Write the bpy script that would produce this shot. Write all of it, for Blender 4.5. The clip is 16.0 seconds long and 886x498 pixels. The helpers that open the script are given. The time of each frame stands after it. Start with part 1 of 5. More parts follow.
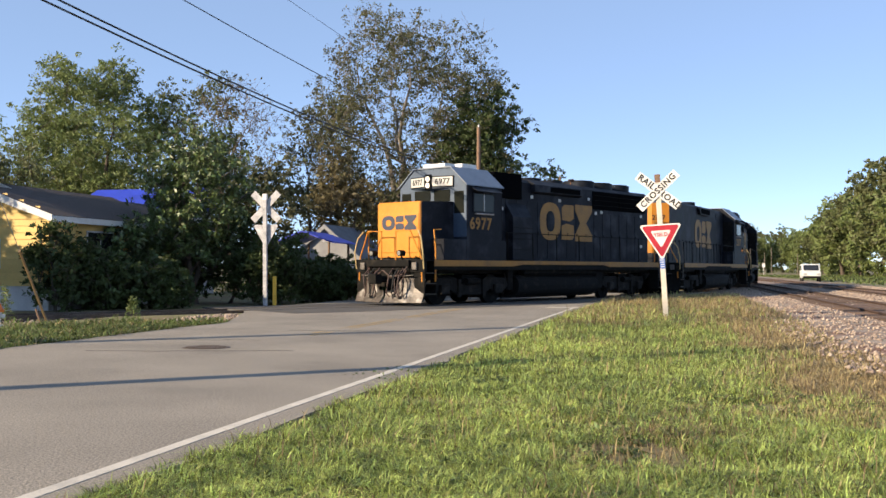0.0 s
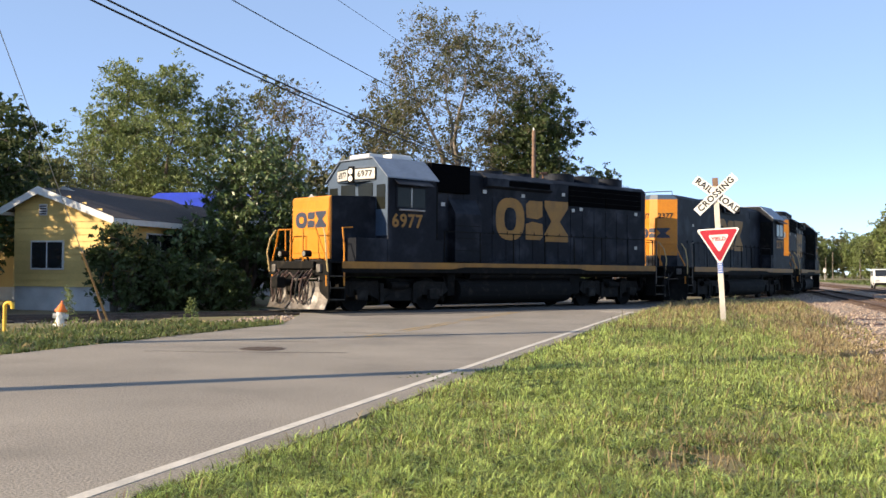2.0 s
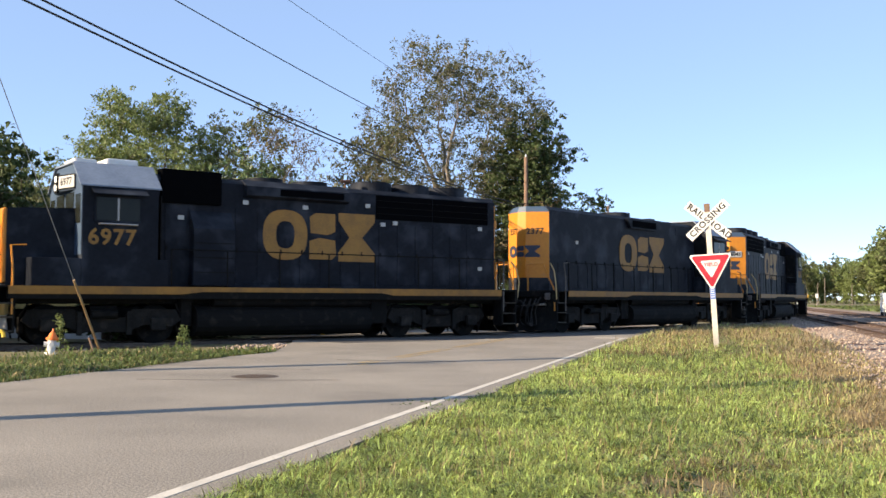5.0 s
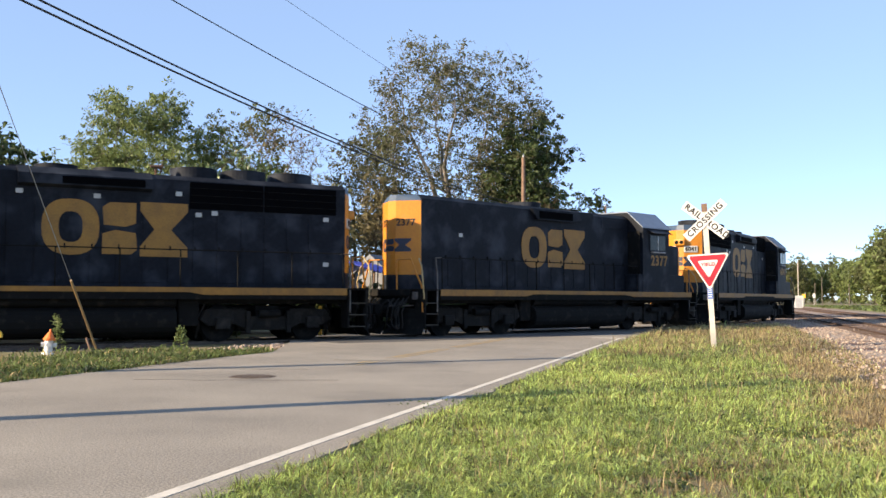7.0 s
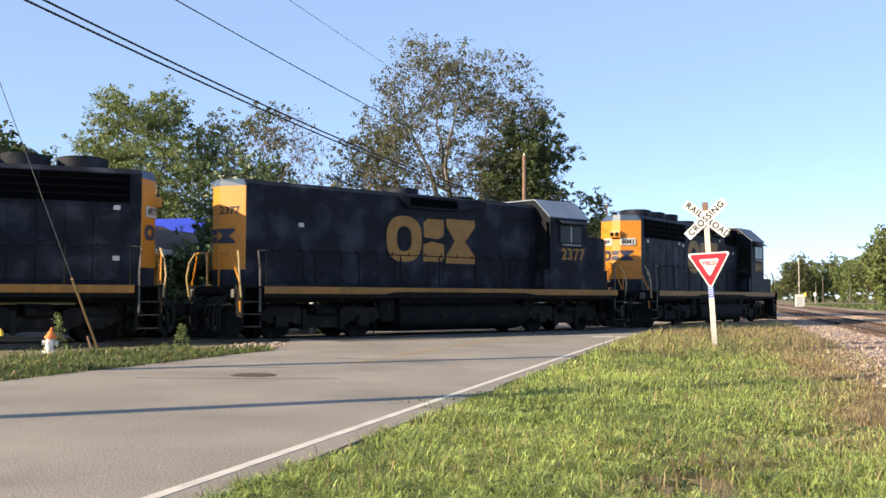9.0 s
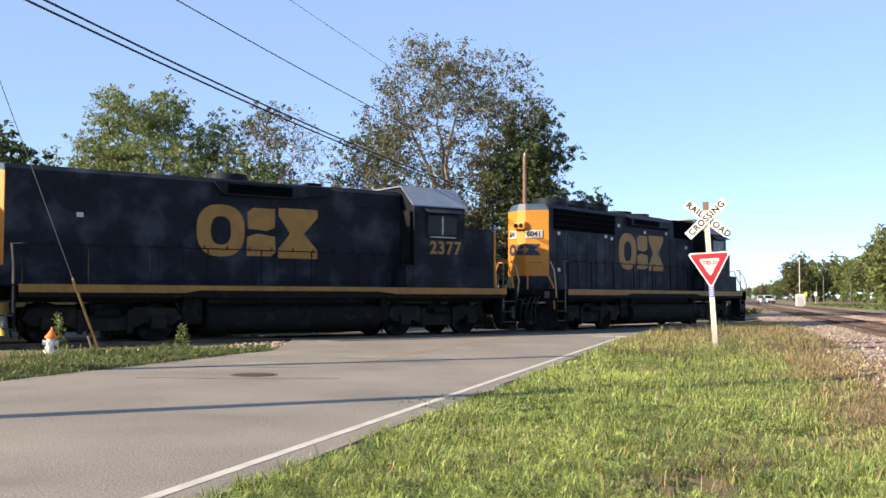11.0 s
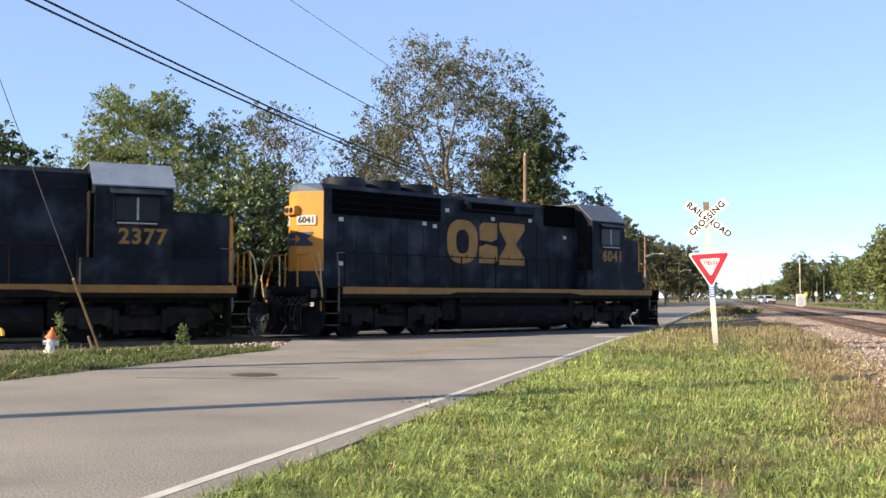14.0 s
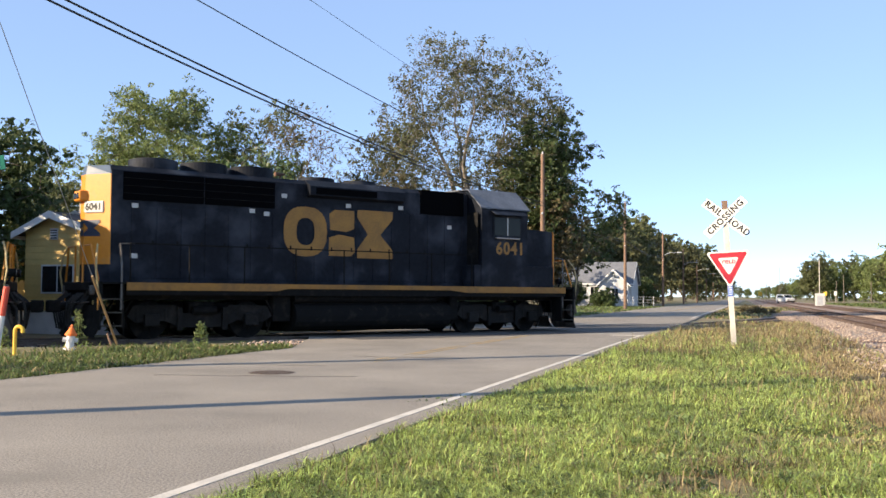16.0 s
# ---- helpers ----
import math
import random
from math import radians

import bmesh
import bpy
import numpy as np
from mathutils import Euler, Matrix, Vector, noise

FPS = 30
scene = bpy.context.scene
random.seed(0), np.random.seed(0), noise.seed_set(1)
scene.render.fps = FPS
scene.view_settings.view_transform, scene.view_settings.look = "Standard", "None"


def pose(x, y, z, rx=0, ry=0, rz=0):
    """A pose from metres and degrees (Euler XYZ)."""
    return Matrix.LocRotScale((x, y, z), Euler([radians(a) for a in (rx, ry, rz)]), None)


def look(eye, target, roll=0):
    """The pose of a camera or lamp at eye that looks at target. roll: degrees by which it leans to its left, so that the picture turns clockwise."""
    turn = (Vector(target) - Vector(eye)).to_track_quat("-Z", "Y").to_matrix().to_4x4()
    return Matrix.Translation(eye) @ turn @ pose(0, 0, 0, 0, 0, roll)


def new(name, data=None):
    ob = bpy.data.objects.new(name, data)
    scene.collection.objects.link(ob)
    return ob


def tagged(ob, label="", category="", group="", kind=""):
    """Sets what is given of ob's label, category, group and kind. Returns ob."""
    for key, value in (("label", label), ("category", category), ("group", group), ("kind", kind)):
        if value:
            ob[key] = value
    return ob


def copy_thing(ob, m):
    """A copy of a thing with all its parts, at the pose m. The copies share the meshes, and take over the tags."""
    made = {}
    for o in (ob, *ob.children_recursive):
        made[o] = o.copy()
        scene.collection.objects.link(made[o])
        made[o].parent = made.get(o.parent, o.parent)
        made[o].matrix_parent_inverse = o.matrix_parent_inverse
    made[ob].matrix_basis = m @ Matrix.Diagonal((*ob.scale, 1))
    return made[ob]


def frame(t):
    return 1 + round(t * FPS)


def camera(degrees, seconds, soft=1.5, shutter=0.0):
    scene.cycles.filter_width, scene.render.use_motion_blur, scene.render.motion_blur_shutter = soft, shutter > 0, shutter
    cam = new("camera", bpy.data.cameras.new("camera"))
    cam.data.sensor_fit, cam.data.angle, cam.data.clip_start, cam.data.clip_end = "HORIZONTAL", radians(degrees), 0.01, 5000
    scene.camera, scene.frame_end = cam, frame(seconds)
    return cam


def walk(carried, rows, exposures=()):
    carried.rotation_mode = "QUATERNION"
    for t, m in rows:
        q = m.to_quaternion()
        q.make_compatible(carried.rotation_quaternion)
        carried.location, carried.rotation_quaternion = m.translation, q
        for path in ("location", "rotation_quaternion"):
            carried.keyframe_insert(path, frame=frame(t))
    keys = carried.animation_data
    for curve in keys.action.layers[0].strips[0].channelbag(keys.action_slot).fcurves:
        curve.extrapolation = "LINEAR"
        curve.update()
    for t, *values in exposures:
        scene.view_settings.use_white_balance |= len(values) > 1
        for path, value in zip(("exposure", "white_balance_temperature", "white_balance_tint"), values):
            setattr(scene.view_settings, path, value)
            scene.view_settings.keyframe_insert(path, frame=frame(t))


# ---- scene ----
cam = camera(47.5, 16.0, soft=1.5, shutter=0.3)
EYE = (0.0, 0.0, 1.217)
# seconds, yaw, pitch, roll of the panned camera
PAN = [
    (0, -2.642, 1.120, -0.079), (0.5, -1.974, 1.026, -0.079), (1, -1.124, 1.122, -0.231), (1.5, -0.312, 1.209, -0.326),
    (2, 0.451, 1.299, -0.395), (2.5, 1.209, 1.392, -0.523), (3, 1.833, 1.529, -0.548), (3.5, 1.977, 1.856, -0.505),
    (4, 1.279, 2.314, -0.367), (4.5, 0.481, 2.712, -0.245), (5.1, 0.0, 2.815, -0.18), (5.8, -0.094, 2.820, -0.16),
    (7, -0.094, 2.815, -0.155), (7.5, -0.089, 2.781, -0.171), (8, -0.063, 2.767, -0.15), (8.5, -0.047, 2.748, -0.164),
    (9, -0.045, 2.734, -0.178), (11.5, -0.010, 2.718, -0.165), (13, 0.005, 2.720, -0.175), (14.5, 0.006, 2.725, -0.175),
    (15, 0.004, 2.735, -0.185), (15.5, 0.222, 2.705, -0.258), (16, 0.974, 2.627, -0.318)]
walk(cam, [(t, pose(*EYE, 90 + pitch, roll, yaw)) for t, yaw, pitch, roll in PAN],
     exposures=((0, 0.87, 6900, 15), (1.5, 0.96, 6900, 15), (3.5, 1.12, 6900, 15), (4.5, 1.15, 6900, 15), (7, 1.17, 6900, 15), (9, 1.16, 6880, 15), (11.5, 1.14, 6780, 15), (16, 1.14, 6750, 15)))

# ---- light ----
SUN_EL, SUN_AZ = radians(22), math.atan2(-0.897, -0.442)   # azimuth from +y towards +x
world = bpy.data.worlds.new("sky")
scene.world = world
world.use_nodes = True
wn = world.node_tree.nodes
sky = wn.new("ShaderNodeTexSky")
sky.sky_type, sky.sun_disc = "NISHITA", False
sky.sun_elevation, sky.sun_rotation = SUN_EL, SUN_AZ
sky.altitude, sky.air_density, sky.dust_density, sky.ozone_density = 60, 0.5, 0.0, 2.6
haze = wn.new("ShaderNodeMix")     # an even autumn haze over the clear sky
haze.data_type = "RGBA"
haze.inputs[0].default_value = 0.5
haze.inputs[7].default_value = (1.7, 2.55, 3.75, 1)
world.node_tree.links.new(sky.outputs[0], haze.inputs[6])
world.node_tree.links.new(haze.outputs[2], wn["Background"].inputs[0])
wn["Background"].inputs[1].default_value = 0.137
sun = new("sun", bpy.data.lights.new("sun", "SUN"))
sun.data.energy, sun.data.angle, sun.data.color = 5.0, radians(0.55), (1.0, 0.855, 0.62)
sun.matrix_basis = look((0, 0, 0), (-math.sin(SUN_AZ) * math.cos(SUN_EL), -math.cos(SUN_AZ) * math.cos(SUN_EL), -math.sin(SUN_EL)))


# ---- materials ----
def mat(name, a, b=None, rough=0.7, metal=0.0, scale=3.0, fine=40.0, bump=0.2, spread=0.0, spots=None, island=0.0, spec=0.5, grain=0.4, sharp=0.14):
    """Two colours mixed by a coarse and a fine noise, with fine relief. spread: hue by object; island: by loose piece."""
    m = bpy.data.materials.new(name)
    m.use_nodes = True
    nt, n = m.node_tree, m.node_tree.nodes
    link = nt.links.new
    bsdf = n["Principled BSDF"]
    b = b or tuple(c * 0.75 for c in a)
    co = n.new("ShaderNodeTexCoord")
    big, small = n.new("ShaderNodeTexNoise"), n.new("ShaderNodeTexNoise")
    big.inputs["Scale"].default_value, small.inputs["Scale"].default_value = scale, fine
    big.inputs["Detail"].default_value, small.inputs["Detail"].default_value = 5, 4
    link(co.outputs["Object"], big.inputs["Vector"])
    link(co.outputs["Object"], small.inputs["Vector"])
    mixf = n.new("ShaderNodeMix")
    mixf.inputs[0].default_value = grain
    link(big.outputs[0], mixf.inputs[2])
    link(small.outputs[0], mixf.inputs[3])
    ramp = n.new("ShaderNodeValToRGB")
    ramp.color_ramp.elements[0].position, ramp.color_ramp.elements[1].position = 0.5 - sharp, 0.5 + sharp
    ramp.color_ramp.elements[0].color, ramp.color_ramp.elements[1].color = (*b, 1), (*a, 1)
    link(mixf.outputs[0], ramp.inputs[0])
    col = ramp.outputs[0]
    if spots:
        c, size, low, high = spots
        tex = n.new("ShaderNodeTexNoise")
        tex.inputs["Scale"].default_value, tex.inputs["Detail"].default_value = size, 6
        link(co.outputs["Object"], tex.inputs["Vector"])
        r2 = n.new("ShaderNodeValToRGB")
        r2.color_ramp.elements[0].position, r2.color_ramp.elements[1].position = low, high
        link(tex.outputs[0], r2.inputs[0])
        mx = n.new("ShaderNodeMix")
        mx.data_type = "RGBA"
        link(r2.outputs[0], mx.inputs[0])
        link(col, mx.inputs[6])
        mx.inputs[7].default_value = (*c, 1)
        col = mx.outputs[2]
    if spread or island:
        hsv = n.new("ShaderNodeHueSaturation")
        src = n.new("ShaderNodeNewGeometry").outputs["Random Per Island"] if island else n.new("ShaderNodeObjectInfo").outputs["Random"]
        rng = n.new("ShaderNodeMapRange")
        w = island or spread
        rng.inputs[3].default_value, rng.inputs[4].default_value = 1 - w, 1 + w
        link(src, rng.inputs[0])
        link(rng.outputs[0], hsv.inputs["Value"])
        if island:
            hue = n.new("ShaderNodeMapRange")
            hue.inputs[3].default_value, hue.inputs[4].default_value = 0.5 - island * 0.03, 0.5 + island * 0.03
            link(src, hue.inputs[0])
            link(hue.outputs[0], hsv.inputs["Hue"])
        link(col, hsv.inputs["Color"])
        col = hsv.outputs[0]
    link(col, bsdf.inputs["Base Color"])
    rr = n.new("ShaderNodeMapRange")
    rr.inputs[3].default_value, rr.inputs[4].default_value = max(0.02, rough - 0.1), min(1, rough + 0.1)
    link(big.outputs[0], rr.inputs[0])
    link(rr.outputs[0], bsdf.inputs["Roughness"])
    bsdf.inputs["Metallic"].default_value = metal
    bsdf.inputs["Specular IOR Level"].default_value = spec
    if bump:
        bp = n.new("ShaderNodeBump")
        bp.inputs["Strength"].default_value, bp.inputs["Distance"].default_value = bump, 0.02
        link(small.outputs[0], bp.inputs["Height"])
        link(bp.outputs[0], bsdf.inputs["Normal"])
    return m


def leafy(name, a, b, spread=0.35, trans=0.35, rough=0.55):
    m = mat(name, a, b, rough=rough, scale=0.35, fine=3.0, bump=0.0, island=spread, spec=0.35)
    m.node_tree.nodes["Principled BSDF"].inputs["Transmission Weight"].default_value = 0
    nt = m.node_tree
    out, bsdf = nt.nodes["Material Output"], nt.nodes["Principled BSDF"]
    tr, mix = nt.nodes.new("ShaderNodeBsdfTranslucent"), nt.nodes.new("ShaderNodeMixShader")
    mix.inputs[0].default_value = trans
    src = bsdf.inputs["Base Color"].links[0].from_socket
    nt.links.new(src, tr.inputs[0])
    nt.links.new(bsdf.outputs[0], mix.inputs[1])
    nt.links.new(tr.outputs[0], mix.inputs[2])
    nt.links.new(mix.outputs[0], out.inputs[0])
    return m


def lamp_mat(name, c, strength):
    m = bpy.data.materials.new(name)
    m.use_nodes = True
    b = m.node_tree.nodes["Principled BSDF"]
    b.inputs["Base Color"].default_value = (*c, 1)
    b.inputs["Emission Color"].default_value = (*c, 1)
    b.inputs["Emission Strength"].default_value = strength
    return m


BLUE = mat("dark blue engine paint", (0.0165, 0.0195, 0.027), (0.0085, 0.0102, 0.0148), rough=0.55, scale=1.1, fine=9, bump=0.05, spots=((0.044, 0.05, 0.063), 1.1, 0.5, 0.72), spec=0.08)
DULLROOF = mat("sooty grey roof paint", (0.14, 0.15, 0.17), (0.075, 0.08, 0.09), rough=0.5, scale=2, fine=14, bump=0.08)
ROOFBLUE = mat("faded blue roof paint", (0.2, 0.24, 0.3), (0.14, 0.17, 0.22), rough=0.5, scale=2, fine=14, bump=0.05)
# BLUE lightened for faces turned to the sun; the light is in the colour
BLUELIT = mat("blue paint lightened as if sunlit", (0.05, 0.085, 0.14), (0.035, 0.06, 0.1), rough=0.5, scale=2, fine=12, bump=0.05)
YELLOW = mat("golden yellow engine paint", (0.58, 0.22, 0.014), (0.48, 0.175, 0.012), rough=0.45, scale=1.6, fine=12, bump=0.05, spots=((0.42, 0.19, 0.04), 3.0, 0.6, 0.8))
# stripe and lettering: yellow darkened to suit the engines' shaded side
STRIPE = mat("dusty yellow sill stripe, darkened for shade", (0.34, 0.155, 0.02), (0.2, 0.095, 0.016), rough=0.6, scale=1.5, fine=10, bump=0.05)
LOGO = mat("weathered gold lettering paint, darkened for shade", (0.35, 0.17, 0.028), (0.22, 0.108, 0.02), rough=0.6, scale=2.5, fine=20, bump=0.05)
BLACK = mat("grimy black steel", (0.009, 0.0088, 0.0085), (0.005, 0.005, 0.005), rough=0.85, scale=3, fine=30, bump=0.2, spots=((0.03, 0.025, 0.02), 4, 0.55, 0.8), spec=0.15)
TRUCKGREY = mat("dusty truck frame steel", (0.019, 0.0175, 0.016), (0.008, 0.0075, 0.007), rough=0.85, scale=2.5, fine=20, bump=0.2, spots=((0.04, 0.035, 0.03), 3, 0.54, 0.76), spec=0.2)
GRILLE = mat("black screen mesh", (0.003, 0.0032, 0.004), rough=0.95, scale=6, fine=60, bump=0.3, spec=0.02)
STEPEDGE = mat("grimy tread plate", (0.07, 0.06, 0.045), (0.035, 0.03, 0.024), rough=0.7, metal=0.3, scale=3, fine=30)
STEEL = mat("worn bright steel", (0.42, 0.4, 0.38), (0.26, 0.22, 0.19), rough=0.4, metal=0.7, scale=3, fine=30)
GALVSTEEL = mat("grimy bare steel fittings", (0.16, 0.15, 0.14), (0.07, 0.06, 0.055), rough=0.6, metal=0.3, scale=5, fine=25)
RUST = mat("rusty steel", (0.16, 0.075, 0.04), (0.08, 0.04, 0.025), rough=0.85, scale=2, fine=25)
WHITE = mat("white enamel", (0.7, 0.7, 0.68), (0.58, 0.57, 0.55), rough=0.45, scale=3, fine=30, bump=0.05)
PALEYELLOW = mat("chalky pale yellow paint", (0.5, 0.38, 0.17), (0.36, 0.26, 0.12), rough=0.6, scale=4)
BOARD = mat("number board plastic", (0.5, 0.5, 0.48), (0.44, 0.43, 0.41), rough=0.5, bump=0.02)
GREYPLOW = mat("scuffed grey plow steel", (0.15, 0.13, 0.115), (0.035, 0.03, 0.027), rough=0.5, metal=0.2, scale=2.5, fine=14, spots=((0.3, 0.28, 0.26), 3.0, 0.56, 0.7))
HOSE = mat("faded maroon rubber hose", (0.075, 0.042, 0.037), (0.035, 0.021, 0.018), rough=0.7, scale=5)
RUBBER = mat("black rubber", (0.015, 0.015, 0.015), rough=0.8)
GLASS = mat("dark cab glass", (0.016, 0.018, 0.015), rough=0.12, bump=0.0, spec=0.16)
LENS = mat("clear ribbed lamp lens", (0.3, 0.3, 0.28), (0.12, 0.12, 0.11), rough=0.15, scale=9, fine=60, bump=0.1, spec=0.6)
GLOW = lamp_mat("lit headlamp lens", (1.0, 0.94, 0.8), 0.7)
DARKTEXT = mat("black sign paint", (0.012, 0.012, 0.013), rough=0.6, bump=0.0)
NAVY = mat("navy marking paint", (0.02, 0.03, 0.06), rough=0.55, bump=0.0)


# ---- mesh helpers ----
def box(bm, x0, x1, y0, y1, z0, z1, bevel=0.0):
    m = Matrix.LocRotScale(((x0 + x1) / 2, (y0 + y1) / 2, (z0 + z1) / 2), None, (abs(x1 - x0), abs(y1 - y0), abs(z1 - z0)))
    vs = bmesh.ops.create_cube(bm, size=1, matrix=m)["verts"]
    if bevel:
        es = list({e for v in vs for e in v.link_edges})
        bmesh.ops.bevel(bm, geom=es, offset=bevel, segments=2, affect="EDGES", profile=0.6)
    return bm


def rod(bm, a, b, r, seg=8, r2=None):
    a, b = Vector(a), Vector(b)
    d = b - a
    m = Matrix.Translation((a + b) / 2) @ d.to_track_quat("Z", "Y").to_matrix().to_4x4()
    bmesh.ops.create_cone(bm, cap_ends=True, segments=seg, radius1=r, radius2=r if r2 is None else r2, depth=d.length, matrix=m)
    return bm


def pipe(bm, pts, r, seg=6):
    """One bent tube through the points."""
    pts = [Vector(p) for p in pts]
    rows = []
    for i, p in enumerate(pts):
        d = (pts[min(i + 1, len(pts) - 1)] - pts[max(i - 1, 0)]).normalized()
        u = d.cross(Vector((0, 0, 1)) if abs(d.z) < .95 else Vector((1, 0, 0))).normalized()
        if rows and u.dot(last) < 0:
            u = -u
        if rows and abs(u.dot(last)) < .7:
            u = (last - d * last.dot(d)).normalized()
        last, w = u, d.cross(u)
        rows.append([bm.verts.new(p + (u * math.cos(6.2832 * k / seg) + w * math.sin(6.2832 * k / seg)) * r) for k in range(seg)])
    fs = [bm.faces.new(rows[0][::-1]), bm.faces.new(rows[-1])]
    for a, b in zip(rows, rows[1:]):
        fs += [bm.faces.new((a[k], a[(k + 1) % seg], b[(k + 1) % seg], b[k])) for k in range(seg)]
    bmesh.ops.recalc_face_normals(bm, faces=fs)
    return bm


def prism(bm, pts, y0, y1, axis="y"):
    """A flat outline pushed through from y0 to y1 along one axis; outline in the other two."""
    def at(p, q):
        return {"y": (p[0], q, p[1]), "x": (q, p[0], p[1]), "z": (p[0], p[1], q)}[axis]
    lo, hi = [bm.verts.new(at(p, y0)) for p in pts], [bm.verts.new(at(p, y1)) for p in pts]
    n = len(pts)
    fs = [bm.faces.new(lo), bm.faces.new(hi[::-1])]
    fs += [bm.faces.new((lo[i], hi[i], hi[(i + 1) % n], lo[(i + 1) % n])) for i in range(n)]
    bmesh.ops.recalc_face_normals(bm, faces=fs)
    return bm


def B():
    return bmesh.new()


def part(name, bm, material, parent=None, label="", at=None, smooth=False):
    me = bpy.data.meshes.new(name)
    bm.to_mesh(me)
    bm.free()
    me.materials.append(material)
    if smooth:
        me.polygons.foreach_set("use_smooth", [True] * len(me.polygons))
    ob = new(name, me)
    ob.parent = parent
    if at is not None:
        ob.matrix_basis = at
    if label:
        tagged(ob, label)
    return ob


def arrays(name, verts, faces, material, parent=None):
    me = bpy.data.meshes.new(name)
    verts, faces = np.asarray(verts, np.float32), np.asarray(faces, np.int32)
    k = faces.shape[1]
    me.vertices.add(len(verts))
    me.vertices.foreach_set("co", verts.ravel())
    me.loops.add(faces.size)
    me.loops.foreach_set("vertex_index", faces.ravel())
    me.polygons.add(len(faces))
    me.polygons.foreach_set("loop_start", np.arange(0, faces.size, k, dtype=np.int32))
    me.polygons.foreach_set("loop_total", np.full(len(faces), k, np.int32))
    me.update(calc_edges=True)
    me.materials.append(material)
    ob = new(name, me)
    ob.parent = parent
    return ob


def thing(name, m, label, category, group=""):
    ob = new(name)
    ob.empty_display_size = 0.2
    ob.matrix_basis = m
    return tagged(ob, label, category, group)


def writing(name, text, size, material, parent, m, spacing=1.0, thick=0.004):
    cu = bpy.data.curves.new(name, "FONT")
    cu.body, cu.size, cu.align_x, cu.align_y, cu.extrude, cu.space_character = text, size, "CENTER", "CENTER", thick, spacing
    cu.resolution_u, cu.offset = 3, size * .026
    tmp = new(name, cu)
    dg = bpy.context.evaluated_depsgraph_get()
    me = bpy.data.meshes.new_from_object(tmp.evaluated_get(dg))
    bpy.data.objects.remove(tmp)
    me.materials.clear()
    me.materials.append(material)
    ob = new(name, me)
    ob.parent, ob.matrix_basis = parent, m
    return ob


# ---- the plan: road and track lines ----
ROAD = Vector((0.2790, 0.9603))     # the road's way, and across it to the right
SIDE = Vector((0.9603, -0.2790))


def road_at(along, across, z=0.0):
    p = ROAD * along + SIDE * across
    return Vector((p.x, p.y, z))


PHI, START, KAP, KAP2, S_END = radians(41.437), (0.0, 33.756), 0.0152, -0.0002, 53.0


def track_table():
    """Points along the curved track, every quarter metre: s, x, y, heading."""
    out = {}
    for sign in (1, -1):
        x, y = START
        n = 600 if sign > 0 else 280
        for i in range(n + 1):
            s = sign * i * 0.25
            q = min(s, S_END)
            a = PHI + KAP * q + KAP2 * q * q / 2 if s > -40 else PHI + KAP * -40 + KAP2 * 800
            out[round(s * 4)] = (x, y, a)
            x, y = x + sign * 0.25 * math.cos(a), y + sign * 0.25 * math.sin(a)
    return out


TRACK = track_table()


def track_at(s):
    i = math.floor(s * 4)
    w = s * 4 - i
    a, b = TRACK[i], TRACK[i + 1]
    return tuple(a[k] * (1 - w) + b[k] * w for k in range(3))


SPAN, TRUCK, GAUGE = 18.06, 5.18, 1.435


def train_s(t):
    return -0.018584 * t * t - 2.70542 * t + 25.6814


MAIN_YAW = 74.6
MAIN = (Vector((26.7, 74.0)), Vector((math.cos(radians(MAIN_YAW)), math.sin(radians(MAIN_YAW)))))


def main_at(k, across, z=0.0):
    p, d = MAIN
    q = p + d * k + Vector((d.y, -d.x)) * across
    return Vector((q.x, q.y, z))


# ---- locomotives ----
HW = 0.88          # half width of the long hood


def ring(cx, cz, rx, rz, w, y0, y1, k=24):
    """A closed, slightly squared ring lying upright, as one band."""
    bm = B()
    def p(t, s, y):
        c, q = math.cos(t), math.sin(t)
        return bm.verts.new((cx + (rx - s) * math.copysign(abs(c) ** .8, c), y, cz + (rz - s * .8) * math.copysign(abs(q) ** .8, q)))
    rows = [[p(6.28319 * i / k, s, y) for s, y in ((0, y0), (0, y1), (w, y1), (w, y0))] for i in range(k)]
    for i in range(k):
        a, b = rows[i], rows[(i + 1) % k]
        for n in range(4):
            bm.faces.new((a[n], a[(n + 1) % 4], b[(n + 1) % 4], b[n]))
    bmesh.ops.recalc_face_normals(bm, faces=bm.faces[:])
    return bm


def emblem(parent, x0, x1, z0, z1, y, side, material, axis="y", mirror=False, bend=0.0):
    """The railway's mark as plain shapes: a ring, two slanted blocks and an hourglass."""
    w, h = x1 - x0, z1 - z0
    ya, yb = y, y + 0.006 * side
    s = lambda u, v: (x0 + u * w, z0 + v * h)
    shapes = [ring(x0 + .19 * w, z0 + h / 2, .19 * w, h / 2, .11 * w, ya, yb),
              prism(B(), [s(.41, .56), s(.40, .88), s(.45, .97), s(.63, .97), s(.63, .60), s(.56, .53)], ya, yb),
              prism(B(), [s(.40, .03), s(.40, .40), s(.49, .47), s(.63, .42), s(.64, .12), s(.6, .03)], ya, yb),
              prism(B(), [s(.66, 1), s(1, 1), s(1, .84), s(.88, .5), s(1, .18), s(1, 0), s(.66, 0), s(.66, .18), s(.76, .5), s(.66, .84)], ya, yb)]
    for bm in shapes:
        if mirror:
            for v in bm.verts:
                v.co.x = x0 + x1 - v.co.x
        if axis == "x":
            for v in bm.verts:
                v.co = (v.co.y + bend * max(0, abs(v.co.x) - .18), v.co.x, v.co.z)
        bmesh.ops.recalc_face_normals(bm, faces=bm.faces[:])
        part("emblem_shape", bm, material, parent)


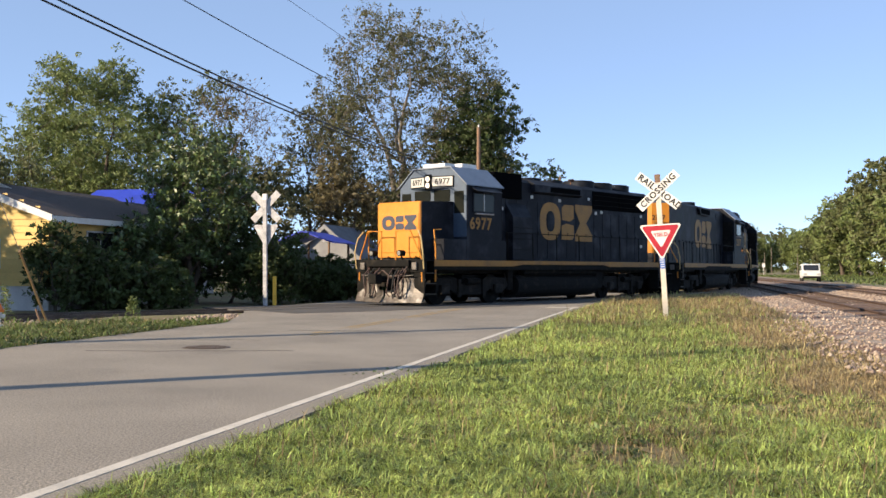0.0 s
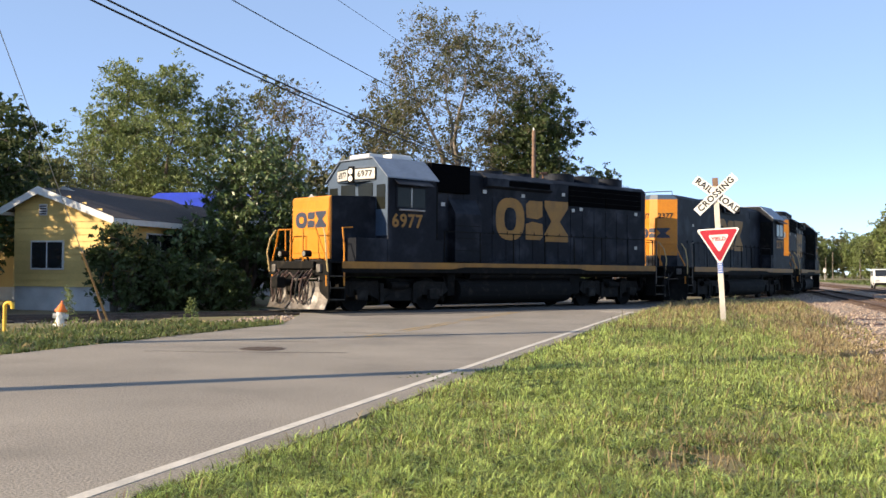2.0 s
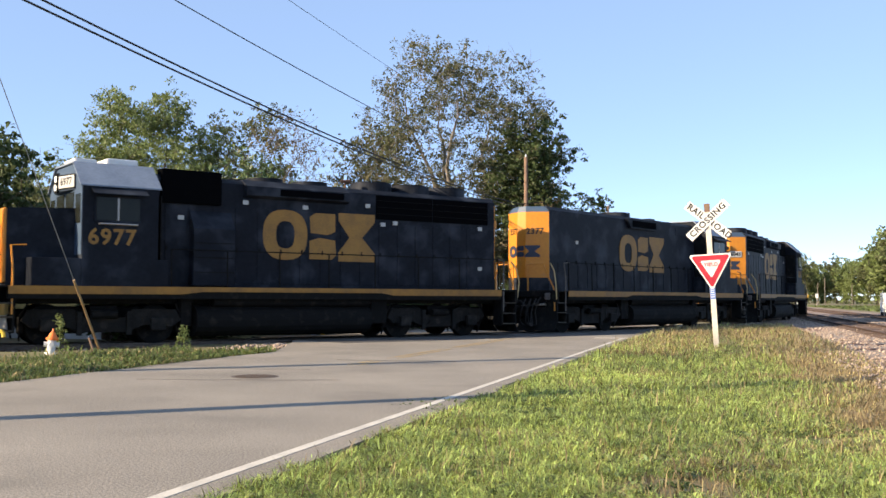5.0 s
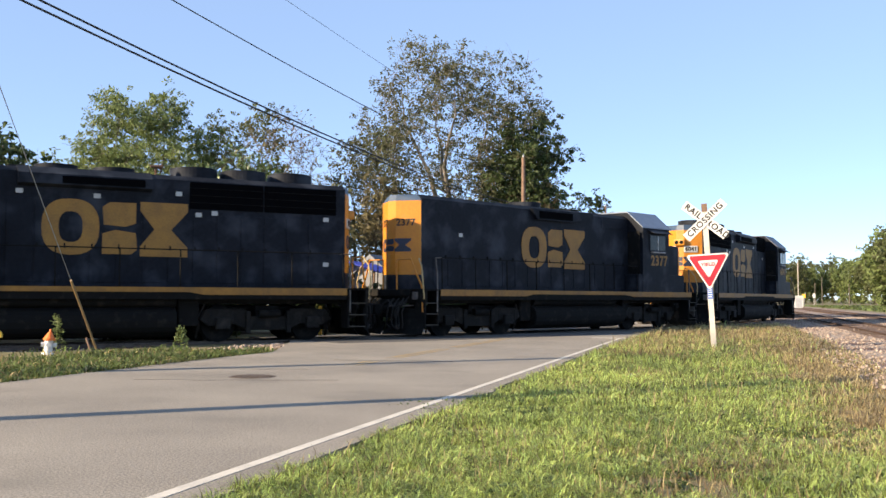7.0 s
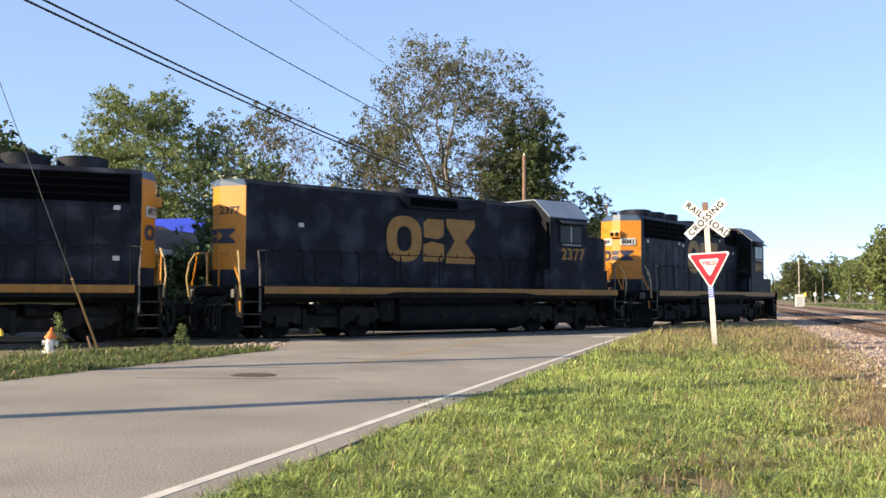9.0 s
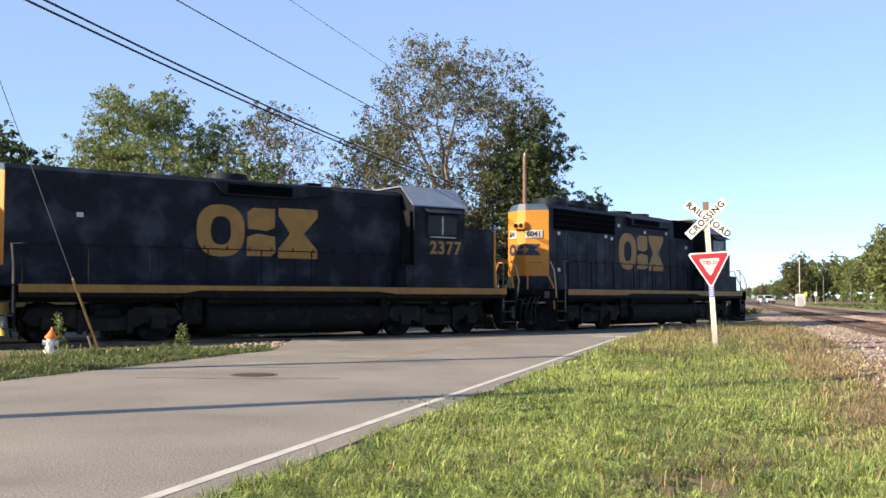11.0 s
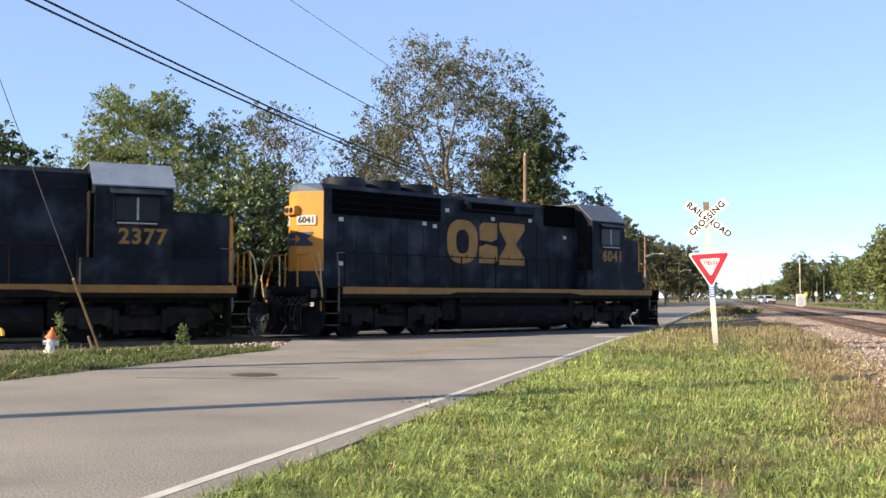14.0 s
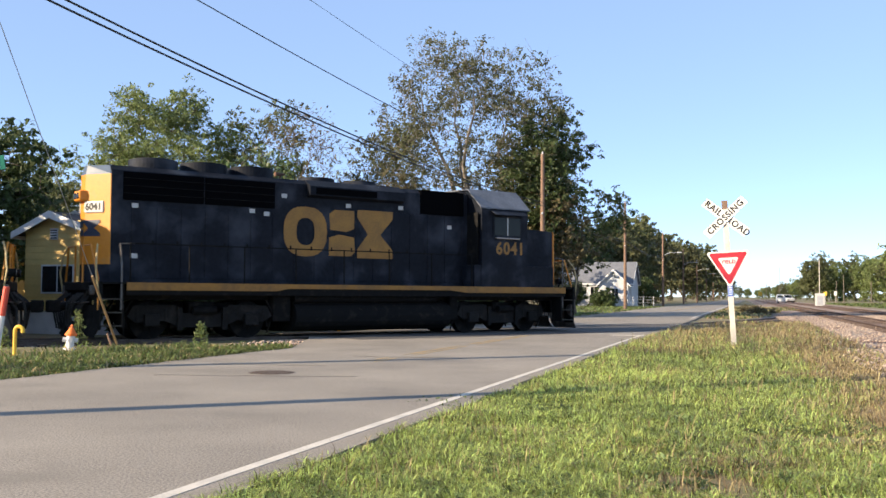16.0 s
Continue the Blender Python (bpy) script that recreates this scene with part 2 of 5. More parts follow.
def truck_parts(loco, x):
    """A four-wheel truck: side frames, journal boxes, springs and two wheelsets."""
    tr = new("truck")
    tr.parent = loco
    tr.location = (x, 0, 0)
    for sd in (-1, 1):
        bm = B()
        y = 1.02 * sd
        prism(bm, [(-2.0, .62), (-1.85, .9), (-.75, .92), (-.5, .7), (.5, .7), (.75, .92), (1.85, .9), (2.0, .62), (1.75, .45), (1.0, .5), (.6, .32), (-.6, .32), (-1.0, .5), (-1.75, .45)], y - .07, y + .07)
        part("side_frame", bm, TRUCKGREY, tr)
        for jx in (-1.37, 1.37):
            part("journal_box", box(B(), jx - .2, jx + .2, y + .05 * sd, y + .2 * sd, .36, .68, .03), TRUCKGREY, tr)
            for off in (-.38, .38):
                part("spring", rod(B(), (jx + off, y, .5), (jx + off, y, .82), .09, 8), TRUCKGREY, tr)
        bm = B()
        for k in range(4):
            box(bm, -.52 + .06 * k, .52 - .06 * k, y - .06, y + .1, .34 + .05 * k, .38 + .05 * k)
        part("leaf_spring", bm, TRUCKGREY, tr)
        for hx in (-.62, .62):
            part("swing_hanger", box(B(), hx - .07, hx + .07, y + .06 * sd, y + .15 * sd, .24, .86, .02), TRUCKGREY, tr)
        for bx in (-1.98, -.74, .74, 1.98):
            part("brake_shoe", box(B(), bx - .07, bx + .07, .64 * sd, .86 * sd, .3, .74, .02), BLACK, tr)
        for bx in (-2.05, 2.05):
            part("sand_pipe", pipe(B(), [(bx * .9, y, 1.05), (bx, y, .7), (bx * .97, .74 * sd, .12)], .025), TRUCKGREY, tr)
        part("brake_cylinder", rod(B(), (-.3, y + .18 * sd, .78), (.35, y + .18 * sd, .78), .11, 10), BLACK, tr)
    for jx in (-.85, .85):
        part("traction_motor", box(B(), jx - .5, jx + .5, -.58, .58, .28, .98, .05), BLACK, tr)
    part("bolster", box(B(), -.35, .35, -1.0, 1.0, .6, 1.0, .03), BLACK, tr)
    sets = []
    for jx in (-1.37, 1.37):
        bm = B()
        for sd in (-1, 1):
            rod(bm, (0, .66 * sd, 0), (0, .80 * sd, 0), .508, 28)
            rod(bm, (0, .64 * sd, 0), (0, .66 * sd, 0), .54, 28)
            rod(bm, (0, .80 * sd, 0), (0, .83 * sd, 0), .2, 12)
        rod(bm, (0, -.85, 0), (0, .85, 0), .09, 10)
        box(bm, -.03, .03, .80, .815, -.42, .42)
        box(bm, -.03, .03, -.815, -.80, -.42, .42)
        ob = part("wheelset", bm, BLACK, tr)
        ob.location = (jx, 0, .508)
        sets.append((ob, jx))
    return tr, sets


def locomotive(number, label, slug=False, lit_nose=False, white_ac=False):
    """A four-axle road switcher: +x towards the cab and short nose, rails at z = 0, couplers 18.06 m apart."""
    L = thing("locomotive", Matrix(), label, "locomotive", "coupled engines")
    # frame, sill stripe, deck
    part("underframe", box(B(), -8.15, 8.15, -1.0, 1.0, 1.05, 1.46, .02), BLACK, L)
    part("deck", box(B(), -8.15, 8.15, -1.54, 1.54, 1.46, 1.5), BLACK, L)
    for sd in (-1, 1):
        bm = B()
        prism(bm, [(-7.5, 1.5), (-7.5, 1.3), (-3.3, 1.3), (-2.9, 1.37), (2.8, 1.37), (3.4, 1.3), (7.72, 1.3), (7.72, 1.5)], 1.525 * sd, 1.555 * sd)
        part("sill_stripe", bm, STRIPE, L, "dusty yellow stripe on the side sill, darkened for shade")
        part("side_sill", box(B(), -7.5, 7.72, 1.3 * sd, 1.525 * sd, 1.18, 1.46), BLACK, L)
    # long hood with its chamfered roof
    top = 4.52 if slug else 4.56
    bm = B()
    prof = [(-HW, 1.5), (-HW, top - .13), (-HW + .16, top), (HW - .16, top), (HW, top - .13), (HW, 1.5)]
    prism(bm, prof, -7.72, 3.95, "x")
    part("long_hood", bm, BLUE, L)
    # angled hood end, yellow
    bm = B()
    box_pts = [(-7.72, HW), (-7.72, -HW), (-7.74, -HW), (-8.17, -.18), (-8.17, .18), (-7.74, HW)]
    prism(bm, box_pts, 1.97, 4.32, "z")
    part("hood_end", bm, YELLOW, L, "golden yellow hood end")
    bm = B()
    lo = [bm.verts.new((x, y, 4.32)) for x, y in box_pts]
    hi = [bm.verts.new((x if x > -7.73 else x + .06, y * .84, top)) for x, y in box_pts]
    bm.faces.new(lo[::-1]), bm.faces.new(hi)
    for i in range(6):
        bm.faces.new((lo[i], lo[(i + 1) % 6], hi[(i + 1) % 6], hi[i]))
    bmesh.ops.recalc_face_normals(bm, faces=bm.faces[:])
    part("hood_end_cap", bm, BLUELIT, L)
    bm = B()
    prism(bm, box_pts, 1.5, 1.97, "z")
    part("hood_end_base", bm, BLUE, L)
    emblem(L, -.62, .76, 2.7, 3.12, -8.182, -1, NAVY, "x", mirror=True, bend=0.6143)
    for sd in (-1, 1):
        turn = -90 - 31.56 * sd
        spot = pose(-8.010, .44 * sd, 3.46, 0, 0, -31.56 * sd)
        if slug:
            writing("road_number", number, .3, DARKTEXT, L, pose(-8.006, .46 * sd, 3.62, 90, 0, turn), 1.05)
        else:
            nb = part("number_board", box(B(), -.04, .02, -.31, .31, -.15, .15, .03), BOARD, L, "white number board", at=spot)
            writing("board_number", number, .265, DARKTEXT, nb, pose(-.046, 0, 0, 90, 0, -90), 1.0)
    if not slug:
        hl = part("headlight", box(B(), -8.34, -8.1, -.25, .25, 3.62, 3.9, .05), YELLOW, L, "twin headlight housing")
        for y in (-.11, .11):
            part("lens", rod(B(), (-8.36, y, 3.76), (-8.33, y, 3.76), .085, 14), GLASS, hl)
    part("end_door", box(B(), -8.182, -8.16, -.175, .175, 2.0, 2.62, .01), YELLOW, L)
    # side doors: rows of proud panels along the hood
    for sd in (-1, 1):
        x = -7.2
        while x < 3.7:
            w = .66
            z1 = 2.5 if slug else 3.5 if x < -3 else 3.75
            part("hood_door", box(B(), x + .02, x + w - .02, HW * sd, (HW + .016) * sd, 1.62, z1, .006), BLUE, L)
            part("latch", box(B(), x + w - .09, x + w - .05, HW * sd, (HW + .035) * sd, 2.5, 2.62), BLACK, L)
            x += w + .02
        if not slug:
            for a, b in ((-7.42, -5.2), (-5.16, -3.05)):
                part("radiator_grille", box(B(), a, b, HW * sd, (HW + .03) * sd, 3.66, 4.4, .01), GRILLE, L, "black radiator screen")
            for i in range(3):
                part("grille_bar", box(B(), -7.4, -3.07, HW * sd, (HW + .045) * sd, 3.83 + i * .2, 3.842 + i * .2), BLACK, L)
            bm = B()
            prism(bm, [(HW * sd, 4.05), ((HW + .2) * sd, 4.12), ((HW + .2) * sd, 4.38), ((HW - .14) * sd, 4.58), (HW * .6 * sd, 4.58)], -2.0, 1.35, "x")
            part("brake_blister", bm, BLUE, L)
            part("brake_grille", box(B(), -1.8, .3, (HW + .2) * sd, (HW + .215) * sd, 4.15, 4.34), GRILLE, L)
        else:
            bm = B()
            prism(bm, [(-2.3, 4.42), (-2.0, 4.05), (.0, 4.05), (1.4, 4.25), (1.4, 4.44), (.0, 4.44)], HW * sd, (HW + .14) * sd)
            part("side_blister", bm, BLUE, L)
            part("side_grille", box(B(), -1.9, .1, (HW + .14) * sd, (HW + .155) * sd, 4.1, 4.36, .01), GRILLE, L)
        if not slug:
            part("filter_grille", box(B(), 2.05, 3.78, (HW - .3) * sd, (HW + (.1 if lit_nose else .04)) * sd, 3.78, 4.7 if lit_nose else 4.545, .03), GRILLE, L, "black inertial filter screen")
            if sd > 0:
                bm = B()
                prism(bm, [(HW, 1.55), (HW + .34, 1.55), (HW + .34, 3.1), (HW, 3.62)], 1.75, 2.95, "x")
                part("blower_duct", bm, BLUE, L)
                for z in (1.9, 2.3, 2.7):
                    part("duct_rib", box(B(), 1.78, 2.92, HW + .34, HW + .355, z, z + .02), BLACK, L)
        else:
            part("filter_grille", box(B(), 2.1, 3.72, HW * sd, (HW + .02) * sd, 3.95, 4.3, .01), BLUE, L)
        emblem(L, -2.76 if sd < 0 else -3.0, 1.0 if sd < 0 else .76, 2.32, 3.78, (HW + .017) * sd, sd, LOGO, mirror=sd > 0)
        for x, z in ((-5.9, 3.3),) if slug else ((-7.1, 3.52), (-7.1, 2.2), (-2.75, 4.05), (-.6, 3.88), (1.3, 3.92), (-3.3, 3.5), (-3.75, 3.56), (3.2, 3.4)):
            part("placard", box(B(), x - .085, x + .085, (HW + .016) * sd, (HW + .026) * sd, z - .06, z + .06), BOARD, L, "small white notice plate")
    # roof fans, stack, hatches
    if not slug:
        for x in (-6.3, -4.85, -3.4):
            bm = B()
            rod(bm, (x, 0, 4.5), (x, 0, 4.84), .66, 40)
            rod(bm, (x, 0, 4.84), (x, 0, 4.87), .58, 28)
            part("roof_fan", bm, BLUE, L)
        for x in (-1.2, .3):
            part("brake_fan", rod(B(), (x, 0, 4.5), (x, 0, 4.72), .55, 40), BLUE, L)
        part("horn", rod(rod(B(), (-2.25, .35, 4.5), (-2.25, .35, 4.8), .03), (-2.42, .35, 4.82), (-2.1, .35, 4.82), .07, 10, .03), RUST, L)
    else:
        part("roof_fan", rod(B(), (-1.5, 0, 4.4), (-1.5, 0, 4.72), .6, 28), BLUE, L)
        for x in (-4.2, -3.8):
            part("roof_hatch", box(B(), x - .16, x + .16, -.3, .3, 4.5, 4.58, .02), ROOFBLUE, L)
    if slug:
        part("roof_rail", pipe(B(), [(-7.6, -.6, 4.5), (-7.6, -.6, 4.68), (-7.6, .6, 4.68), (-7.6, .6, 4.5)], .018), BLACK, L)
    for x in (-5.6, -2.6, 1.7):
        part("roof_seam", box(B(), x - .02, x + .02, -HW + .16, HW - .16, top - .01, top + .012), BLACK, L)
    part("exhaust_stack", box(B(), 1.0, 1.5, -.25, .25, 4.45, 4.66, .03), BLACK, L)
    # cab with sloped roof sides
    bm = B()
    prof = [(-1.52, 1.5), (-1.52, 4.05), (-.82, 4.68), (.82, 4.68), (1.52, 4.05), (1.52, 1.5)]
    prism(bm, prof, 4.05, 6.0, "x")
    cab = part("cab", bm, BLUE, L)
    bm = B()
    for sd in (-1, 1):
        prism(bm, [(1.56 * sd, 4.03), (1.56 * sd, 4.07), (.84 * sd, 4.715), (.84 * sd, 4.675)], 3.98, 6.08, "x")
    box(bm, 3.98, 6.08, -.84, .84, 4.675, 4.715)
    part("roof", bm, ROOFBLUE if lit_nose or slug else DULLROOF, cab, "faded grey-blue cab roof")
    # on the lead engine the front takes the sunlit copy of the blue
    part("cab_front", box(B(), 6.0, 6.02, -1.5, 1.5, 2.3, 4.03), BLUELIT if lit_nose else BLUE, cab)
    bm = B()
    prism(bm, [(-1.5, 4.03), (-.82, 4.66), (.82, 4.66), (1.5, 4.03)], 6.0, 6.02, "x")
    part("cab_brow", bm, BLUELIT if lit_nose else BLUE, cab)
    for sd in (-1, 1):
        y = 1.52 * sd
        part("window_frame", box(B(), 4.5, 5.72, y, y + .03 * sd, 3.12, 3.82, .01), BLUE, cab)
        for a, b in ((4.56, 5.08), (5.14, 5.66)):
            part("pane", box(B(), a, b, y + .03 * sd, y + .036 * sd, 3.18, 3.76), GLASS, cab)
        part("window_mullion", box(B(), 5.085, 5.135, y + .03 * sd, y + .045 * sd, 3.18, 3.76), STEEL, cab)
        bm = B()
        prism(bm, [(y, 3.98), (y + .3 * sd, 3.82), (y + .3 * sd, 3.84), (y, 4.01)], 4.4, 5.8, "x")
        part("sunshade", bm, BLUE, cab)
        part("arm_rest", box(B(), 4.6, 5.6, y, y + .1 * sd, 3.06, 3.11, .02), STEEL, cab)
        writing("road_number", number, .56, LOGO, cab, pose(5.25, y + .004 * sd, 2.74, 90, 0, 0 if sd < 0 else 180), 1.12)
        # low side box under the cab
        part("battery_box", box(B(), 3.75, 7.2, (HW + .02) * sd, 1.5 * sd, 1.5, 2.2, .02), BLUE, L)
        part("box_lid", box(B(), 4.0, 5.4, 1.5 * sd, 1.51 * sd, 1.62, 2.1), BLUE, L)
        part("cab_door_shade", box(B(), 3.93, 3.96, .9 * sd, 1.45 * sd, 2.2, 3.9), BLACK, L)
        # windscreen panes
        part("windscreen", box(B(), 6.02, 6.03, .98 * sd, 1.4 * sd, 3.1, 3.85), GLASS, cab)
    for a, b in ((-.8, -.08), (.08, .8)):
        part("front_window", box(B(), 6.02, 6.035, a, b, 3.52, 3.92), GLASS, cab)
    bm = B()
    prism(bm, [(5.9, -.98), (6.04, -.98), (6.24, -.14), (6.24, .14), (6.04, .98), (5.9, .98)], 3.98, 4.42, "z")
    bmesh.ops.bevel(bm, geom=bm.edges[:], offset=.02, segments=2, affect="EDGES")
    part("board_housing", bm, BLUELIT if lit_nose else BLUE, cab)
    for sd in (-1, 1):      # the boards look a little outwards
        nb = part("number_board", box(B(), -.01, .022, -.39, .39, -.16, .16, .02), BOARD, L, "white number board", at=pose(6.142, .56 * sd, 4.2, 0, 0, 13.4 * sd))
        part("board_rim", box(B(), -.012, .014, -.42, .42, -.19, .19, .02), BLACK, nb)
        writing("board_number", number, .27, DARKTEXT, nb, pose(.026, 0, 0, 90, 0, 90), 1.08)
    part("headlight_housing", box(B(), 6.2, 6.28, -.14, .14, 3.94, 4.46, .03), BLACK, cab)
    for z in (4.08, 4.3):
        part("headlight", rod(B(), (6.26, 0, z), (6.285, 0, z), .085, 16), GLOW if lit_nose else GLASS, cab)
    if white_ac:
        part("air_conditioner", box(B(), 4.3, 5.15, -.62, .62, 4.7, 4.9, .06), WHITE, cab, "white rooftop cooling unit")
        part("air_conditioner", box(B(), 5.35, 5.95, -.5, .5, 4.7, 4.86, .06), WHITE, cab, "white rooftop cooling unit")
    # short nose
    bm = B()
    prism(bm, [(6.0, 1.5), (6.0, 3.5), (7.5, 3.44), (7.66, 3.42), (7.66, 1.5)], -.94, .94)
    part("nose", bm, BLUE, L)
    bm = B()
    prism(bm, [(7.66, 1.58), (7.66, 3.44), (7.71, 3.43), (7.76, 3.36), (7.76, 1.58)], -.95, .95)
    bmesh.ops.bevel(bm, geom=bm.edges[:], offset=.02, segments=2, affect="EDGES")
    part("nose_front", bm, YELLOW, L, "golden yellow nose front")
    part("nose_door", box(B(), 7.76, 7.78, -.9, .9, 1.75, 3.05, .01), YELLOW, L)
    emblem(L, -.72, .82, 2.5, 2.98, 7.782, 1, NAVY, "x")
    # ends: plates, steps, couplers, rails
    for e in (-1, 1):
        X = lambda x: x * e
        part("end_plate", box(B(), X(8.1), X(8.2), -1.54, 1.54, 1.1, 1.52, .015), BLACK, L)
        part("coupler", box(rod(B(), (X(8.1), 0, .88), (X(8.8), 0, .88), .11, 10), X(8.72), X(9.03), -.17, .17, .72, 1.04, .05), BLACK, L)
        for sd in (-1, 1):
            well = part("step_well", box(B(), X(7.55), X(7.6), 1.05 * sd, 1.5 * sd, .35, 1.46), BLACK, L)
            part("step_side", box(B(), X(8.12), X(8.17), 1.05 * sd, 1.5 * sd, .3, 1.46), BLACK, L)
            for z in (.38, .72, 1.06):
                part("step", box(B(), X(7.6), X(8.12), 1.02 * sd, 1.52 * sd, z, z + .03), STEPEDGE, L)
            bm = B()
            pipe(bm, [(X(7.62), 1.5 * sd, .8), (X(7.62), 1.5 * sd, 1.9), (X(7.66), 1.46 * sd, 2.48), (X(7.3), 1.46 * sd, 2.5)], .025)
            part("grab_rail", bm, YELLOW if lit_nose and e > 0 else GALVSTEEL, L)
            bm = B()
            pipe(bm, [(X(8.17), 1.4 * sd, .8), (X(8.17), 1.36 * sd, 1.6), (X(8.2), 1.15 * sd, 2.0), (X(8.24), .95 * sd, 2.45), (X(8.24), .32 * sd, 2.45), (X(8.24), .32 * sd, 1.5)], .026)
            part("end_rail", bm, YELLOW, L, "yellow end handrail")
            for k in range(3):
                y = sd * (.42 + .16 * k)
                part("air_hose", pipe(B(), [(X(8.2), y, 1.15), (X(8.45), y + .03 * sd, .8), (X(8.46), y + .08 * sd, .42), (X(8.5), y + .1 * sd, .3)], .022), HOSE if lit_nose and e > 0 else RUBBER, L)
        part("buffer_beam", box(B(), X(8.2), X(8.32), -.95, .95, 1.28, 1.5, .03), BLACK, L, "black anti-climber ledge")
        part("draft_box", box(B(), X(8.15), X(8.4), -.32, .32, .62, 1.18, .03), BLACK, L)
        for y in (-1.15, 1.15):
            part("receptacle", box(B(), X(8.2), X(8.3), y - .1, y + .1, 1.18, 1.42, .03), GALVSTEEL, L)
            part("uncoupling_lever", pipe(B(), [(X(8.32), y, 1.0), (X(8.36), y * .6, .98), (X(8.5), .2 * y, .98)], .02), GALVSTEEL, L)
            part("glad_hand", box(B(), X(8.46), X(8.54), y * .55 - .05, y * .55 + .05, .26, .38, .02), GALVSTEEL, L)
        bm = B()
        pipe(bm, [(X(8.25), -.9, 1.3), (X(8.42), -.75, 1.0), (X(8.46), -.4, .95), (X(8.4), -.1, 1.16), (X(8.46), .3, .94), (X(8.42), .75, 1.02), (X(8.25), .9, 1.36)], .03)
        part("cable", bm, HOSE if lit_nose and e > 0 else RUBBER, L)
        # pilot plow: two concave wings swept back from the centre
        for sd in (-1, 1):
            bm = B()
            rows = []
            for k in range(8):
                u = k / 7
                y = sd * (.05 + 1.42 * u)
                topz = .5 + .42 * min(1, max(0, (u - .2) / .2))
                col = []
                for n in range(6):
                    w = n / 5
                    z = .12 + (topz - .12) * w
                    x = 8.62 - .34 * u - .2 * math.sin(w * math.pi * .62) + .02 * math.sin(k * 2.1)
                    col.append(bm.verts.new((X(x), y, z)))
                rows.append(col)
            for p, q in zip(rows, rows[1:]):
                for n in range(5):
                    bm.faces.new((p[n], q[n], q[n + 1], p[n + 1]))
            bmesh.ops.recalc_face_normals(bm, faces=bm.faces[:])
            bmesh.ops.solidify(bm, geom=bm.faces[:], thickness=.03)
            part("plow_wing", bm, GREYPLOW if e > 0 else BLACK, L, "scuffed curved steel plow wing")
            for k in range(3):
                y = sd * (.3 + .22 * k)
                part("hanging_hose", pipe(B(), [(X(8.34), y, 1.22), (X(8.6), y + .05 * sd, 1.0), (X(8.64), y + .02, .7), (X(8.6), y - .06 * sd, .42), (X(8.56), y + .04 * sd, .3)], .024), HOSE if k != 1 and lit_nose and e > 0 else RUBBER, L)
            part("side_grab", pipe(B(), [(X(8.2), 1.5 * sd, 1.2), (X(8.28), 1.52 * sd, 1.75), (X(8.24), 1.42 * sd, 2.2), (X(8.16), 1.22 * sd, 2.46)], .024), PALEYELLOW, L)
        for y in (-.62, .62):
            if e > 0:
                dl = part("ditch_light", rod(B(), (X(8.2), y, 1.72), (X(8.42), y, 1.72), .1, 14), BLACK, L)
                part("lens", rod(B(), (X(8.42), y, 1.72), (X(8.43), y, 1.72), .075, 14), LENS, dl)
                part("bracket", rod(B(), (X(8.25), y, 1.5), (X(8.3), y, 1.66), .03), BLACK, L)
    # side handrails along the hood
    for sd in (-1, 1):
        bm = B()
        pipe(bm, [(-7.4, 1.48 * sd, 2.5), (3.7, 1.48 * sd, 2.5)], .018)
        part("handrail", bm, BLACK, L)
        x = -7.4
        while x < 3.8:
            part("stanchion", rod(B(), (x, 1.5 * sd, 1.3), (x, 1.48 * sd, 2.5), .02), BLACK, L)
            x += 1.58
        # fuel tank half, air reservoir
        part("air_tank", rod(B(), (-2.6, 1.2 * sd, 1.14), (2.4, 1.2 * sd, 1.14), .17, 12), BLACK, L)
    for a, b in ((-3.25, -2.68), (2.98, 3.3)):
        part("equipment_box", box(B(), a, b, -1.25, 1.25, .45, 1.2, .04), BLACK, L)
    bm = B()
    oval = []
    for k in range(24):
        c, q = math.cos(2 * math.pi * k / 24), math.sin(2 * math.pi * k / 24)
        oval.append((1.44 * math.copysign(abs(c) ** .45, c), .6 + .46 * math.copysign(abs(q) ** .75, q)))
    prism(bm, oval, -2.6, 2.9, "x")
    part("fuel_tank", bm, BLACK, L)
    trucks = [truck_parts(L, -TRUCK), truck_parts(L, TRUCK)]
    return L, trucks


ENGINES = [
    (locomotive("6977", "dark blue diesel locomotive with yellow nose leading the train", lit_nose=True, white_ac=True), -1, True),
    (locomotive("2377", "dark blue road slug coupled behind the lead engine", slug=True), 0, False),
    (locomotive("6041", "dark blue diesel locomotive trailing with yellow hood end", ), 1, False),
]


